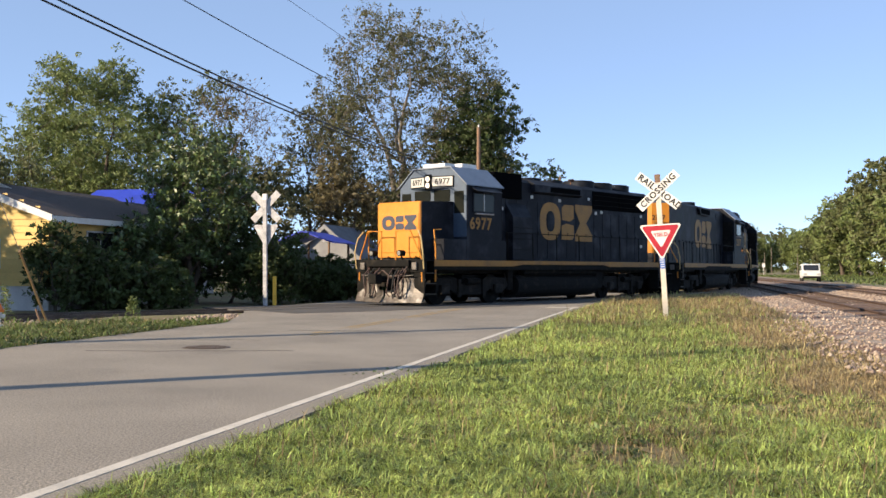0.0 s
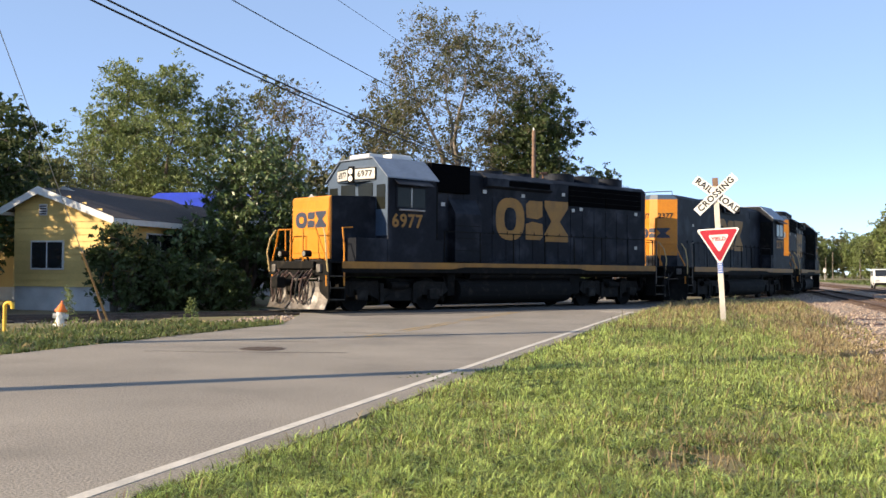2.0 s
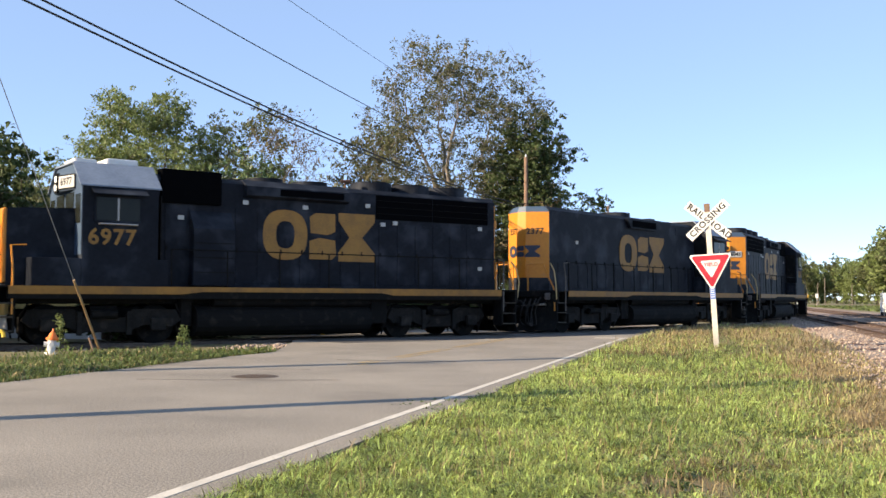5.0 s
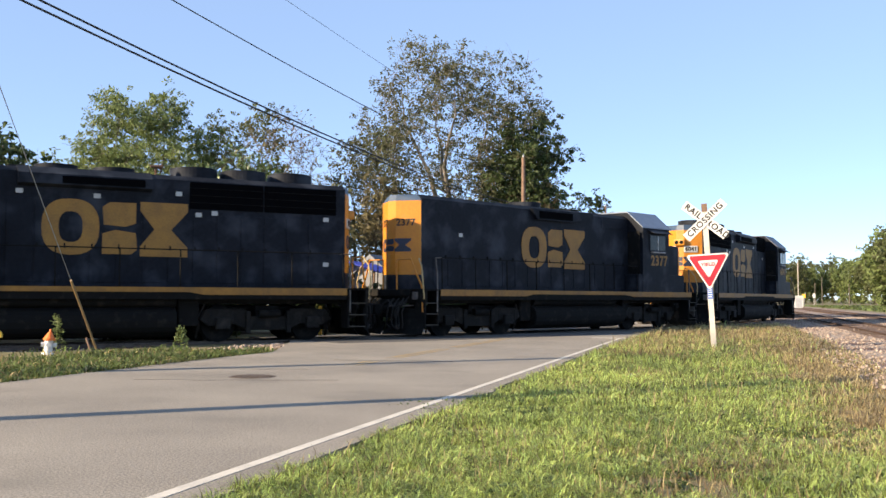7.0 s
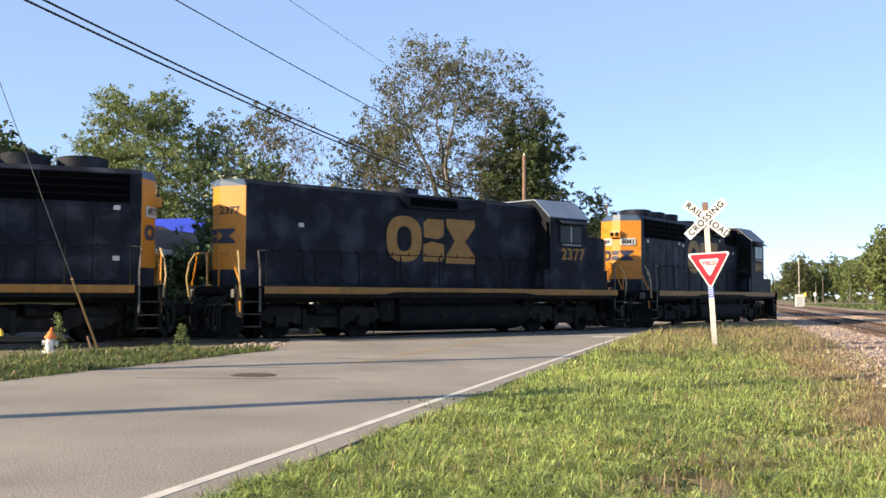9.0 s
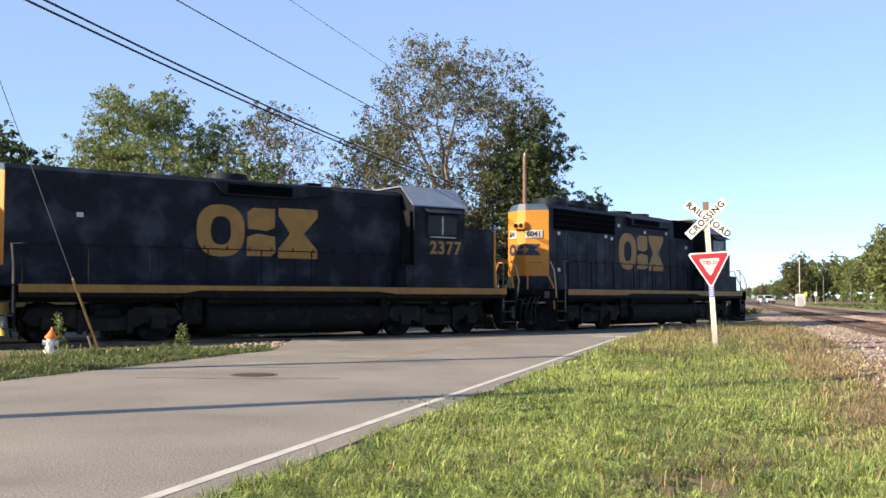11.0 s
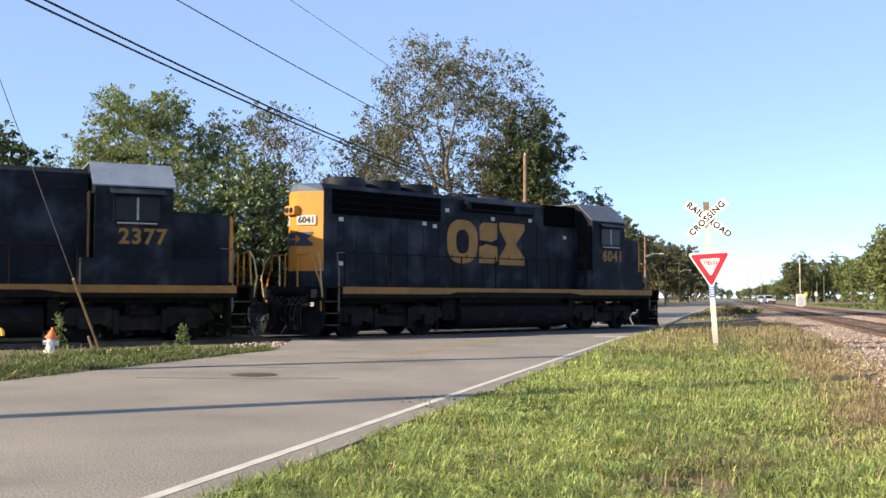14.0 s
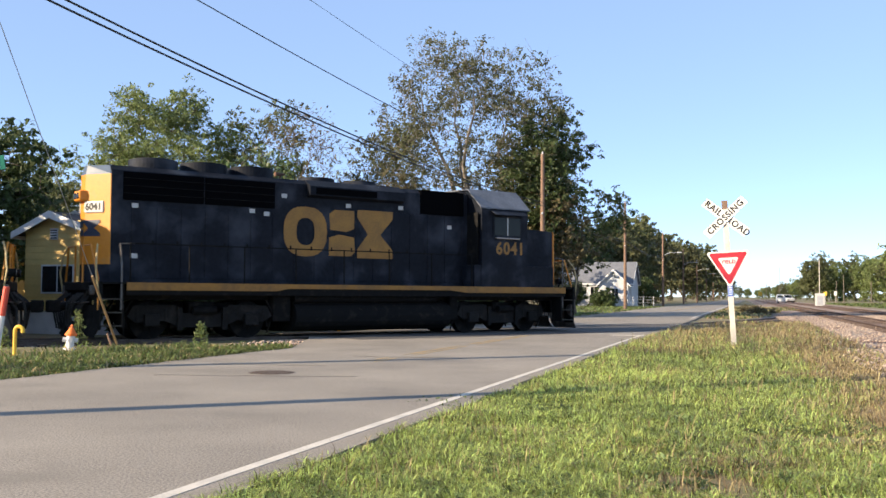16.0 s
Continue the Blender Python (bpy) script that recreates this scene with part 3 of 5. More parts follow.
def motions():
    steps = [i * 0.5 for i in range(33)]
    for (L, trucks), k, turned in ENGINES:
        rows = []
        swivel = {0: [], 1: []}
        for t in steps:
            s = train_s(t) + k * SPAN
            a, b = track_at(s - TRUCK), track_at(s + TRUCK)
            h = math.degrees(math.atan2(b[1] - a[1], b[0] - a[0])) + (180 if turned else 0)
            rows.append((t, pose((a[0] + b[0]) / 2, (a[1] + b[1]) / 2, 0, 0, 0, h)))
            front, back = (a, b) if turned else (b, a)
            for i, q in ((0, back), (1, front)):
                swivel[i].append((t, pose(-TRUCK if i == 0 else TRUCK, 0, 0, 0, 0, math.degrees(q[2]) + (180 if turned else 0) - h)))
        walk(L, rows)
        for i, (tr, sets) in enumerate(trucks):
            walk(tr, swivel[i][::2])
            for ob, jx in sets:
                turn = []
                for n in range(81):
                    t = n * 0.2
                    gone = (train_s(t) - train_s(0)) * (-1 if turned else 1)
                    turn.append((t, pose(jx, 0, .508, 0, math.degrees(gone / .508), 0)))
                walk(ob, turn)
    walk(VAN, [(0, van_pose(0)), (16, van_pose(16))])


# ---- ground, road, tracks ----
GRASSGROUND = mat("dry grassy soil", (0.19, 0.19, 0.075), (0.13, 0.1, 0.055), rough=0.95, scale=0.35, fine=9, bump=0.6, spots=((0.17, 0.12, 0.07), 0.22, 0.5, 0.68))
ASPHALT = mat("sun-bleached asphalt", (0.33, 0.292, 0.242), (0.135, 0.119, 0.098), rough=0.9, scale=0.45, fine=55, bump=0.35, grain=0.75, sharp=0.11, spots=((0.16, 0.142, 0.118), 0.55, 0.56, 0.78))
PATCH = mat("dark crossing asphalt", (0.09, 0.085, 0.08), (0.06, 0.056, 0.052), rough=0.92, scale=1.0, fine=45, bump=0.4)
PAINT = mat("worn white road paint", (0.62, 0.57, 0.49), (0.42, 0.39, 0.34), rough=0.8, scale=2.5, fine=30, bump=0.2)
YPAINT = mat("worn yellow road paint", (0.36, 0.23, 0.07), (0.25, 0.21, 0.15), rough=0.85, scale=1.5, fine=18, bump=0.2)
GRAVEL = mat("pale pinkish gravel", (0.34, 0.28, 0.225), (0.2, 0.16, 0.125), rough=0.95, scale=1.2, fine=14, bump=1.0, spots=((0.16, 0.08, 0.052), 0.5, 0.45, 0.62))
RUSTBED = mat("rust-stained ballast", (0.2, 0.115, 0.08), (0.1, 0.058, 0.042), rough=0.95, scale=0.9, fine=12, bump=1.0, spots=((0.3, 0.24, 0.19), 0.7, 0.56, 0.7))
STONE = mat("ballast stone", (0.41, 0.325, 0.265), (0.22, 0.165, 0.13), rough=0.9, scale=6, fine=40, island=0.4)
TIE = mat("weathered sleeper timber", (0.13, 0.085, 0.062), (0.06, 0.042, 0.033), rough=0.9, scale=3, fine=30, spread=0.35)
RAILHEAD = mat("polished rail steel", (0.15, 0.115, 0.095), (0.07, 0.048, 0.038), rough=0.5, metal=0.4, scale=2, fine=20)
RAILRUST = mat("rust-brown rail steel", (0.075, 0.042, 0.03), (0.04, 0.025, 0.019), rough=0.8, scale=2, fine=20)
IRON = mat("brown cast iron", (0.09, 0.06, 0.045), (0.05, 0.038, 0.03), rough=0.7, scale=8, fine=60)

BED = [(TRACK[i][0], TRACK[i][1]) for i in sorted(TRACK) if i % 4 == 0 and -64 * 4 <= i <= 64 * 4]
BED_X, BED_Y = np.array([p[0] for p in BED]), np.array([p[1] for p in BED])


def across_road(x, y):
    return SIDE.x * x + SIDE.y * y


def ground_z(x, y):
    """Level land, dipped along the curved track where the road does not cross it."""
    d = math.sqrt(float(np.min((BED_X - x) ** 2 + (BED_Y - y) ** 2)))
    a = across_road(x, y)
    z = -0.05 + 0.015 * noise.noise((x * .4, y * .4, 0))
    if -14.5 < a < -1.8:
        return z - 0.02
    edge = min(1.0, max(0.0, (-14.5 - a if a < -14.5 else a + 1.8) / 1.5))
    return z - 0.13 * edge * max(0.0, min(1.0, (2.6 - d) / 0.8))


def ground():
    def axis(lo, hi, step, far):
        mid = list(np.arange(lo, hi + .01, step))
        out, g, d = [], hi, step
        while g < far:
            d *= 1.35
            g += d
            out.append(g)
        left, g, d = [], lo, step
        while g > -far:
            d *= 1.35
            g -= d
            left.append(g)
        return left[::-1] + mid + out
    xs, ys = axis(-34, 36, .7, 2600), axis(-6, 92, .7, 2600)
    vs, fs = [], []
    for y in ys:
        for x in xs:
            z = ground_z(x, y) if -40 < x < 45 and -10 < y < 100 else -0.05
            vs.append((x, y, z))
    w = len(xs)
    for j in range(len(ys) - 1):
        for i in range(w - 1):
            a = j * w + i
            fs.append((a, a + 1, a + w + 1, a + w))
    ob = arrays("ground", vs, fs, GRASSGROUND)
    ob.data.polygons.foreach_set("use_smooth", [True] * len(fs))
    return tagged(ob, "level grassy ground with dry bare patches", "ground", kind="structure")


ground()


def strip(name, material, spans, z0, z1, label, category, parent=None):
    """A ribbon on the road: (along, left, right) stations; z0 is its underside."""
    bm = B()
    rows = []
    for al, l, r in spans:
        rows.append([bm.verts.new(road_at(al, l, z1)), bm.verts.new(road_at(al, r, z1)), bm.verts.new(road_at(al, r, z0)), bm.verts.new(road_at(al, l, z0))])
    for p, q in zip(rows, rows[1:]):
        for i in range(4):
            bm.faces.new((p[i], p[(i + 1) % 4], q[(i + 1) % 4], q[i]))
    bm.faces.new(rows[0])
    bm.faces.new(rows[-1][::-1])
    bmesh.ops.recalc_face_normals(bm, faces=bm.faces[:])
    ob = part(name, bm, material, parent)
    return tagged(ob, label, category, kind="structure")


random.seed(4)
edge = []
al = -60.0
while al < 420:
    left = -10.15 + random.uniform(-.09, .09)
    if 21 < al < 60:
        left -= min(1.0, (al - 21) / 7, (60 - al) / 9) * 2.6
    edge.append((al, left, -3.1 + random.uniform(-.06, .06)))
    al += .9 if al < 60 else 9
road = strip("road", ASPHALT, edge, -.1, 0.0, "sun-bleached two-lane asphalt road", "road")
strip("edge_line", PAINT, [(a, -3.45, -3.35) for a in (-60, -20, 0, 8, 14, 20, 26, 31.5)], 0.0, .004, "worn white edge line on the road", "road marking")
strip("edge_line", PAINT, [(a, -3.45, -3.35) for a in (58, 70, 100, 160, 300)], 0.0, .004, "worn white edge line on the road", "road marking")
for off in (-6.86, -6.66):
    for a, b in ((17.2, 18.6), (19.4, 23.5), (24.2, 30.5)):
        strip("centre_line", YPAINT, [(a, off + .03, off + .06), (a + .3, off, off + .1), (b - .3, off, off + .09), (b, off + .04, off + .06)], 0.0, .004, "faded scrap of yellow centre line", "road marking")
    strip("centre_line", YPAINT, [(a, off, off + .1) for a in (60, 90, 160, 300)], 0.0, .004, "faded yellow centre line", "road marking")
SEAL = mat("dark crack sealant", (0.1, 0.092, 0.082), (0.06, 0.056, 0.05), rough=0.8, scale=4, fine=40)
random.seed(9)
for a0, c0, n, da, dc in ((13.2, -8.6, 9, .1, .34), (15.6, -9.0, 7, .06, .3), (18.6, -7.6, 8, .05, .3), (9.0, -7.9, 7, .05, -.2)):
    pts = [road_at(a0, c0)]
    for k in range(n):
        a0, c0 = a0 + da + random.uniform(-.07, .07), c0 + dc + random.uniform(-.06, .06)
        pts.append(road_at(a0, c0))
    bm = B()
    rows = []
    for k, p in enumerate(pts):
        q = (pts[min(k + 1, n)] - pts[max(k - 1, 0)]).normalized().cross(Vector((0, 0, 1))) * random.uniform(.008, .022)
        rows.append([bm.verts.new(p + q + Vector((0, 0, .005))), bm.verts.new(p - q + Vector((0, 0, .005))), bm.verts.new(p - q), bm.verts.new(p + q)])
    for p, q in zip(rows, rows[1:]):
        for k in range(4):
            bm.faces.new((p[k], p[(k + 1) % 4], q[(k + 1) % 4], q[k]))
    bmesh.ops.recalc_face_normals(bm, faces=bm.faces[:])
    tagged(part("sealed_crack", bm, SEAL), "thin dark sealed crack in the asphalt", "road crack", kind="structure")
strip("stop_line", PAINT, [(31.6, -4.3, -3.0), (31.85, -4.3, -3.0)], 0.0, .004, "worn white stop line before the crossing", "road marking")


def manhole():
    x, y = -2.92, 15.66
    T = thing("drain_cover", Matrix.Translation((x, y, 0)), "round brown cast-iron cover set in the asphalt", "drain cover")
    bm = B()
    rod(bm, (0, 0, -.04), (0, 0, .006), .36, 32)
    part("rim", bm, IRON, T)
    for i in range(-4, 5):
        w = math.sqrt(.3 ** 2 - (i * .065) ** 2) if abs(i * .065) < .3 else .08
        part("bar", box(B(), -w, w, i * .065 - .02, i * .065 + .02, .006, .014), IRON, T)


manhole()


def ribbon(name, pts, lo, hi, z, material, parent=None, thick=.12, slope=.5):
    """A raised bed along a line of (x, y, heading), with sloped shoulders."""
    bm = B()
    rows = []
    for x, y, a in pts:
        nx, ny = math.sin(a), -math.cos(a)
        rows.append([bm.verts.new((x + nx * d, y + ny * d, h)) for d, h in ((lo - slope, z - thick), (lo, z), ((lo + hi) / 2, z + .01), (hi, z), (hi + slope, z - thick))])
    for p, q in zip(rows, rows[1:]):
        for i in range(4):
            bm.faces.new((p[i], q[i], q[i + 1], p[i + 1]))
    bmesh.ops.recalc_face_normals(bm, faces=bm.faces[:])
    if bm.faces[0].normal.z < 0:
        bmesh.ops.reverse_faces(bm, faces=bm.faces[:])
    return part(name, bm, material, parent)


def rail_bar(pts, off, z, parent, head, name="rail"):
    prof = ((-.036, 0), (-.036, -.035), (-.009, -.045), (-.009, -.13), (-.07, -.15), (.07, -.15), (.009, -.13), (.009, -.045), (.036, -.035), (.036, 0))
    bm = B()
    rows = []
    for x, y, a in pts:
        nx, ny = math.sin(a), -math.cos(a)
        rows.append([bm.verts.new((x + nx * (off + d), y + ny * (off + d), z + h)) for d, h in prof])
    n = len(prof)
    for p, q in zip(rows, rows[1:]):
        for i in range(n):
            bm.faces.new((p[i], p[(i + 1) % n], q[(i + 1) % n], q[i]))
    bmesh.ops.recalc_face_normals(bm, faces=bm.faces[:])
    return part(name, bm, head, parent)


TIE_MESH = None


def tie(parent, x, y, a, z):
    global TIE_MESH
    if TIE_MESH is None:
        bm = box(B(), -1.3, 1.3, -.115, .115, -.17, 0, 0)
        TIE_MESH = bpy.data.meshes.new("tie")
        bm.to_mesh(TIE_MESH)
        TIE_MESH.materials.append(TIE)
    ob = new("tie", TIE_MESH)
    ob.parent = parent
    ob.matrix_basis = pose(x, y, z + random.uniform(-.015, .01), 0, 0, math.degrees(a) + 90 + random.uniform(-1.5, 1.5))


def sgn_main(k):
    q = main_at(k, 0)
    return (q.x, q.y, radians(MAIN_YAW))


wye_pts = [TRACK[i] for i in range(-64 * 4, 58 * 4, 4)]
WYE = tagged(new("curved_track"), "curved railway track with worn rails crossing the road", "railway track", kind="structure")
OILBED = mat("dark oily ballast and dirt", (0.15, 0.12, 0.095), (0.08, 0.065, 0.052), rough=0.95, scale=1.2, fine=14, bump=1.0)
WYE.empty_display_size = .2
for off in (-.753, .753):
    rail_bar(wye_pts, off, 0.012, WYE, RAILHEAD)
ribbon("ballast_bed", [TRACK[i] for i in range(-64 * 4, 4 * 50, 8)], -1.5, 1.5, -.125, OILBED, WYE, thick=.08)

MAINS = []
for shift, label in ((0.0, "straight main railway track on pale gravel"), (4.3, "second straight railway track on rusty gravel")):
    T = tagged(new("main_track"), label, "railway track", kind="structure")
    T.empty_display_size = .2
    pts = []
    for k in list(range(-90, 60, 6)) + list(range(60, 420, 30)):
        q = main_at(k, shift)
        pts.append((q.x, q.y, radians(MAIN_YAW)))
    for off in (-.753, .753):
        rail_bar(pts, off, 0.1, T, RAILRUST)
    ribbon("ballast_bed", pts, -3.0 if shift == 0 else -2.2, 2.2 if shift == 0 else 3.6, .0, GRAVEL, T, thick=.06, slope=.7)
    ribbon("rusty_bed", pts, -1.2, 1.2, .016, RUSTBED, T, thick=.02, slope=.2)
    MAINS.append((T, pts, shift))

# crossing panels: darker asphalt along the rails, cut short of each rail
def crossing_panels():
    for lo, hi in ((-2.4, -.82), (-.68, .68), (.82, 3.3)):
        bm = B()
        rows = []
        for i in range(-30 * 4, 34 * 4, 4):
            x, y, a = TRACK[i]
            if -12.9 < across_road(x, y) < -3.0:
                nx, ny = math.sin(a), -math.cos(a)
                rows.append([bm.verts.new((x + nx * lo, y + ny * lo, .006)), bm.verts.new((x + nx * hi, y + ny * hi, .006))])
        for p, q in zip(rows, rows[1:]):
            bm.faces.new((p[0], p[1], q[1], q[0]))
        bmesh.ops.recalc_face_normals(bm, faces=bm.faces[:])
        ext = bmesh.ops.extrude_face_region(bm, geom=bm.faces[:])["geom"]
        bmesh.ops.translate(bm, verts=[v for v in ext if isinstance(v, bmesh.types.BMVert)], vec=(0, 0, -.05))
        bmesh.ops.recalc_face_normals(bm, faces=bm.faces[:])
        tagged(part("crossing_panel", bm, PATCH), "dark patched asphalt between the crossing rails", "crossing panel", kind="structure")


crossing_panels()


def scatter_stones(name, n, place_of, size, material, label, seed):
    rng = np.random.default_rng(seed)
    base = np.array([(1, 0, 0), (0, 1, 0), (-1, 0, 0), (0, -1, 0), (0, 0, .8), (0, 0, -.8)], float)
    tri = np.array([(0, 1, 4), (1, 2, 4), (2, 3, 4), (3, 0, 4), (1, 0, 5), (2, 1, 5), (3, 2, 5), (0, 3, 5)])
    vs, fs = [], []
    for i in range(n):
        x, y, z = place_of(rng)
        s = size * rng.uniform(.5, 1.4)
        p = base * rng.uniform(.6, 1.2, (6, 3)) * s
        a = rng.uniform(0, 6.28)
        c, sn = math.cos(a), math.sin(a)
        p = np.stack([p[:, 0] * c - p[:, 1] * sn, p[:, 0] * sn + p[:, 1] * c, p[:, 2]], 1) + (x, y, z)
        vs.append(p)
        fs.append(tri + 6 * i)
    ob = arrays(name, np.concatenate(vs), np.concatenate(fs), material)
    return tagged(ob, label, "gravel", kind="stuff")


def on_main(rng):
    k = -66 + 70 * rng.uniform(0, 1) ** 1.3
    c = rng.uniform(-4.0, 7.6)
    if min(abs(c), abs(c - 4.3)) < 1.3 and rng.uniform() < .8:
        c += 2.2
    q = main_at(k, c)
    return q.x, q.y, .012 + rng.uniform(-.02, .015)


scatter_stones("gravel", 24000, on_main, .038, STONE, "loose pale ballast stones between the tracks", 5)


def by_wye(rng):
    s = rng.uniform(-42, 60)
    x, y, a = track_at(s)
    d = rng.choice((-1, 1)) * rng.uniform(.9, 2.3)
    x, y = x + math.sin(a) * d, y - math.cos(a) * d
    c = across_road(x, y)
    return x, y, (-.13 if not -13.2 < c < -2.9 else -.3)


scatter_stones("gravel", 7000, by_wye, .045, STONE, "loose ballast stones along the curved track", 6)


def by_verge(rng):
    q = road_at(rng.uniform(19.6, 25.5), -10.6 - rng.uniform(0, 1) * 1.9)
    return q.x, q.y, -.05 + rng.uniform(0, .02)


scatter_stones("gravel", 450, by_verge, .05, STONE, "loose pale stones at the edge of the asphalt", 8)


# ---- grass ----
BLADE = leafy("green grass blades", (0.51, 0.565, 0.165), (0.2, 0.25, 0.072), 0.85, 0.35)
# a much darker green than BLADE
VERGE = leafy("dull green verge grass blades", (0.17, 0.21, 0.065), (0.1, 0.13, 0.042), 0.6, 0.35)
DRYBLADE = leafy("straw-coloured dry grass", (0.46, 0.36, 0.19), (0.27, 0.19, 0.095), 0.6, 0.35)


def blades(name, spots, material, label, seed, width=.0023):
    """Bent, tapering blades from rows of x, y, z, height."""
    rng = np.random.default_rng(seed)
    p = np.asarray(spots, float)
    n = len(p)
    a, lean = rng.uniform(0, 2 * np.pi, n), rng.uniform(.5, 1.9, n)
    h = p[:, 3]
    w = width * rng.uniform(.6, 1.5, n) * (1 + np.hypot(p[:, 0], p[:, 1]) / 13)
    d = np.stack([np.cos(a), np.sin(a), np.zeros(n)], 1)
    side = np.stack([-np.sin(a), np.cos(a), np.zeros(n)], 1)
    base = p[:, :3]
    up = np.array([0, 0, 1.0])
    mid = base + up * (h * .6)[:, None] + d * (h * lean * .3)[:, None]
    tip = base + up * (h * np.sqrt(np.clip(1 - lean ** 2 * .5, .2, 1)))[:, None] + d * (h * lean)[:, None]
    v = np.stack([base - side * w[:, None], base + side * w[:, None], mid + side * (w * .7)[:, None], mid - side * (w * .7)[:, None], tip], 1).reshape(-1, 3)
    o = (np.arange(n) * 5)[:, None]
    f = np.concatenate([o + [0, 1, 2], o + [0, 2, 3], o + [3, 2, 4]])
    ob = arrays(name, v, f, material)
    return tagged(ob, label, "grass", kind="stuff")


def dryness(x, y):
    v = noise.noise((x * .28, y * .28, 3.1)) + .6 * noise.noise((x * .9, y * .9, 7.7)) + .3 * noise.noise((x * 2.5, y * 2.5, 1.7))
    a = across_road(x, y)
    return 1.25 * v + 3.6 * max(0, (a + .1) / 4) * min(1, max(.15, (math.hypot(x, y) - 7) / 7)) + .4 * max(0, (math.hypot(x, y) - 17) / 12) - .52


def lawn():
    rng = np.random.default_rng(11)
    green, dry, bare = [], [], [(1.61, 6.78, .45), (3.3, 9.0, .35), (0.3, 9.6, .3)]
    total = 600000
    r = 4.2 * (34 / 4.2) ** rng.uniform(0, 1, total) ** .93          # denser near the camera
    th = np.radians(np.where(rng.uniform(0, 1, total) < .9, rng.uniform(61, 116, total), rng.uniform(10, 61, total)))
    xs, ys = r * np.cos(th), r * np.sin(th)
    for x, y, u, h in zip(xs, ys, rng.uniform(0, 1, total), rng.uniform(.5, 1.5, total)):
        a = SIDE.x * x + SIDE.y * y
        if a < -3.12:
            continue
        # stay off the beds
        k = (x - MAIN[0].x) * MAIN[1].y - (y - MAIN[0].y) * MAIN[1].x
        if k > -3.3 and u > .05:
            continue
        if y > 26 and np.min((BED_X - x) ** 2 + (BED_Y - y) ** 2) < 4.2:
            continue
        if any((x - bx) ** 2 + (y - by) ** 2 < br * br * (.6 + u) for bx, by, br in bare) and u < .93:
            continue
        if k > -5.4 and u < .5 * (k + 5.4) / 2:
            continue
        d = dryness(x, y)
        clump = .8 + .5 * noise.noise((x * 1.7, y * 1.7, 5.0)) + .4 * max(0, noise.noise((x * 4.3, y * 4.3, 9.0)))
        tuft = noise.noise((x * 7.5, y * 7.5, 1.0)) + .7 * noise.noise((x * 3.1, y * 3.1, 8.0))
        if u < -.75 * tuft:
            continue
        clump *= 1 + .45 * tuft
        tall = .105 * h * clump * (1 + .5 * min(1, max(0, (math.hypot(x, y) - 14) / 12)))
        (dry if d + (u - .5) * 1.15 > .4 else green).append((x, y, -.06, tall))
    for i in range(52000):
        al = 18 + 30 * rng.uniform(0, 1) ** .8
        q = road_at(al, -3.0 + rng.uniform(0, 1) ** .8 * 13)
        k = (q.x - MAIN[0].x) * MAIN[1].y - (q.y - MAIN[0].y) * MAIN[1].x
        grow = min(1.0, (al - 17) / 9)
        if k > -3.2 or np.min((BED_X - q.x) ** 2 + (BED_Y - q.y) ** 2) < 3.4 or rng.uniform() > .25 + .75 * grow:
            continue
        lump = .75 + .6 * noise.noise((q.x * .8, q.y * .8, 2.0))
        (dry if rng.uniform() < .42 + .44 * grow else green).append((q.x, q.y, -.06, (.14 + .19 * grow) * lump * rng.uniform(.5, 1.35)))
    for i in range(6000):          # thin seed stems that stand over the rest
        r0, t0 = 5 + 22 * rng.uniform(0, 1), math.radians(rng.uniform(61, 116))
        x, y = r0 * math.cos(t0), r0 * math.sin(t0)
        if SIDE.x * x + SIDE.y * y > -3.0 and (x - MAIN[0].x) * MAIN[1].y - (y - MAIN[0].y) * MAIN[1].x < -3 and noise.noise((x * .6, y * .6, 6.0)) > -.1:
            dry.append((x, y, -.05, rng.uniform(.13, .26)))
    blades("grass", green, BLADE, "green roadside grass in the sun", 1)
    blades("dry_grass", dry, DRYBLADE, "straw-coloured dry grass among the green", 2)


lawn()


def broad_weeds():
    rng = np.random.default_rng(14)
    cs = []
    for x, y, r, n in ((1.2, 7.5, 1.1, 70), (3.2, 9.6, 1.0, 50), (-.2, 6.4, .8, 30), (4.6, 8.0, .9, 40), (.6, 11.5, 1.3, 50)):
        for k in range(n):
            a, d = rng.uniform(0, 6.28), r * rng.uniform(0, 1) ** .6
            cs.append((x + math.cos(a) * d, y + math.sin(a) * d * 1.2, -.03))
    v, f = leaf_cloud(rng, np.array(cs), rng.uniform(.05, .13, len(cs)), 36, .024, .45)
    tagged(arrays("clover", v, f, leafy("dull clover leaves", (0.14, 0.19, 0.07), (0.08, 0.11, 0.04), 0.5, 0.3)), "low dark broadleaf weeds among the grass", "weed", kind="stuff")


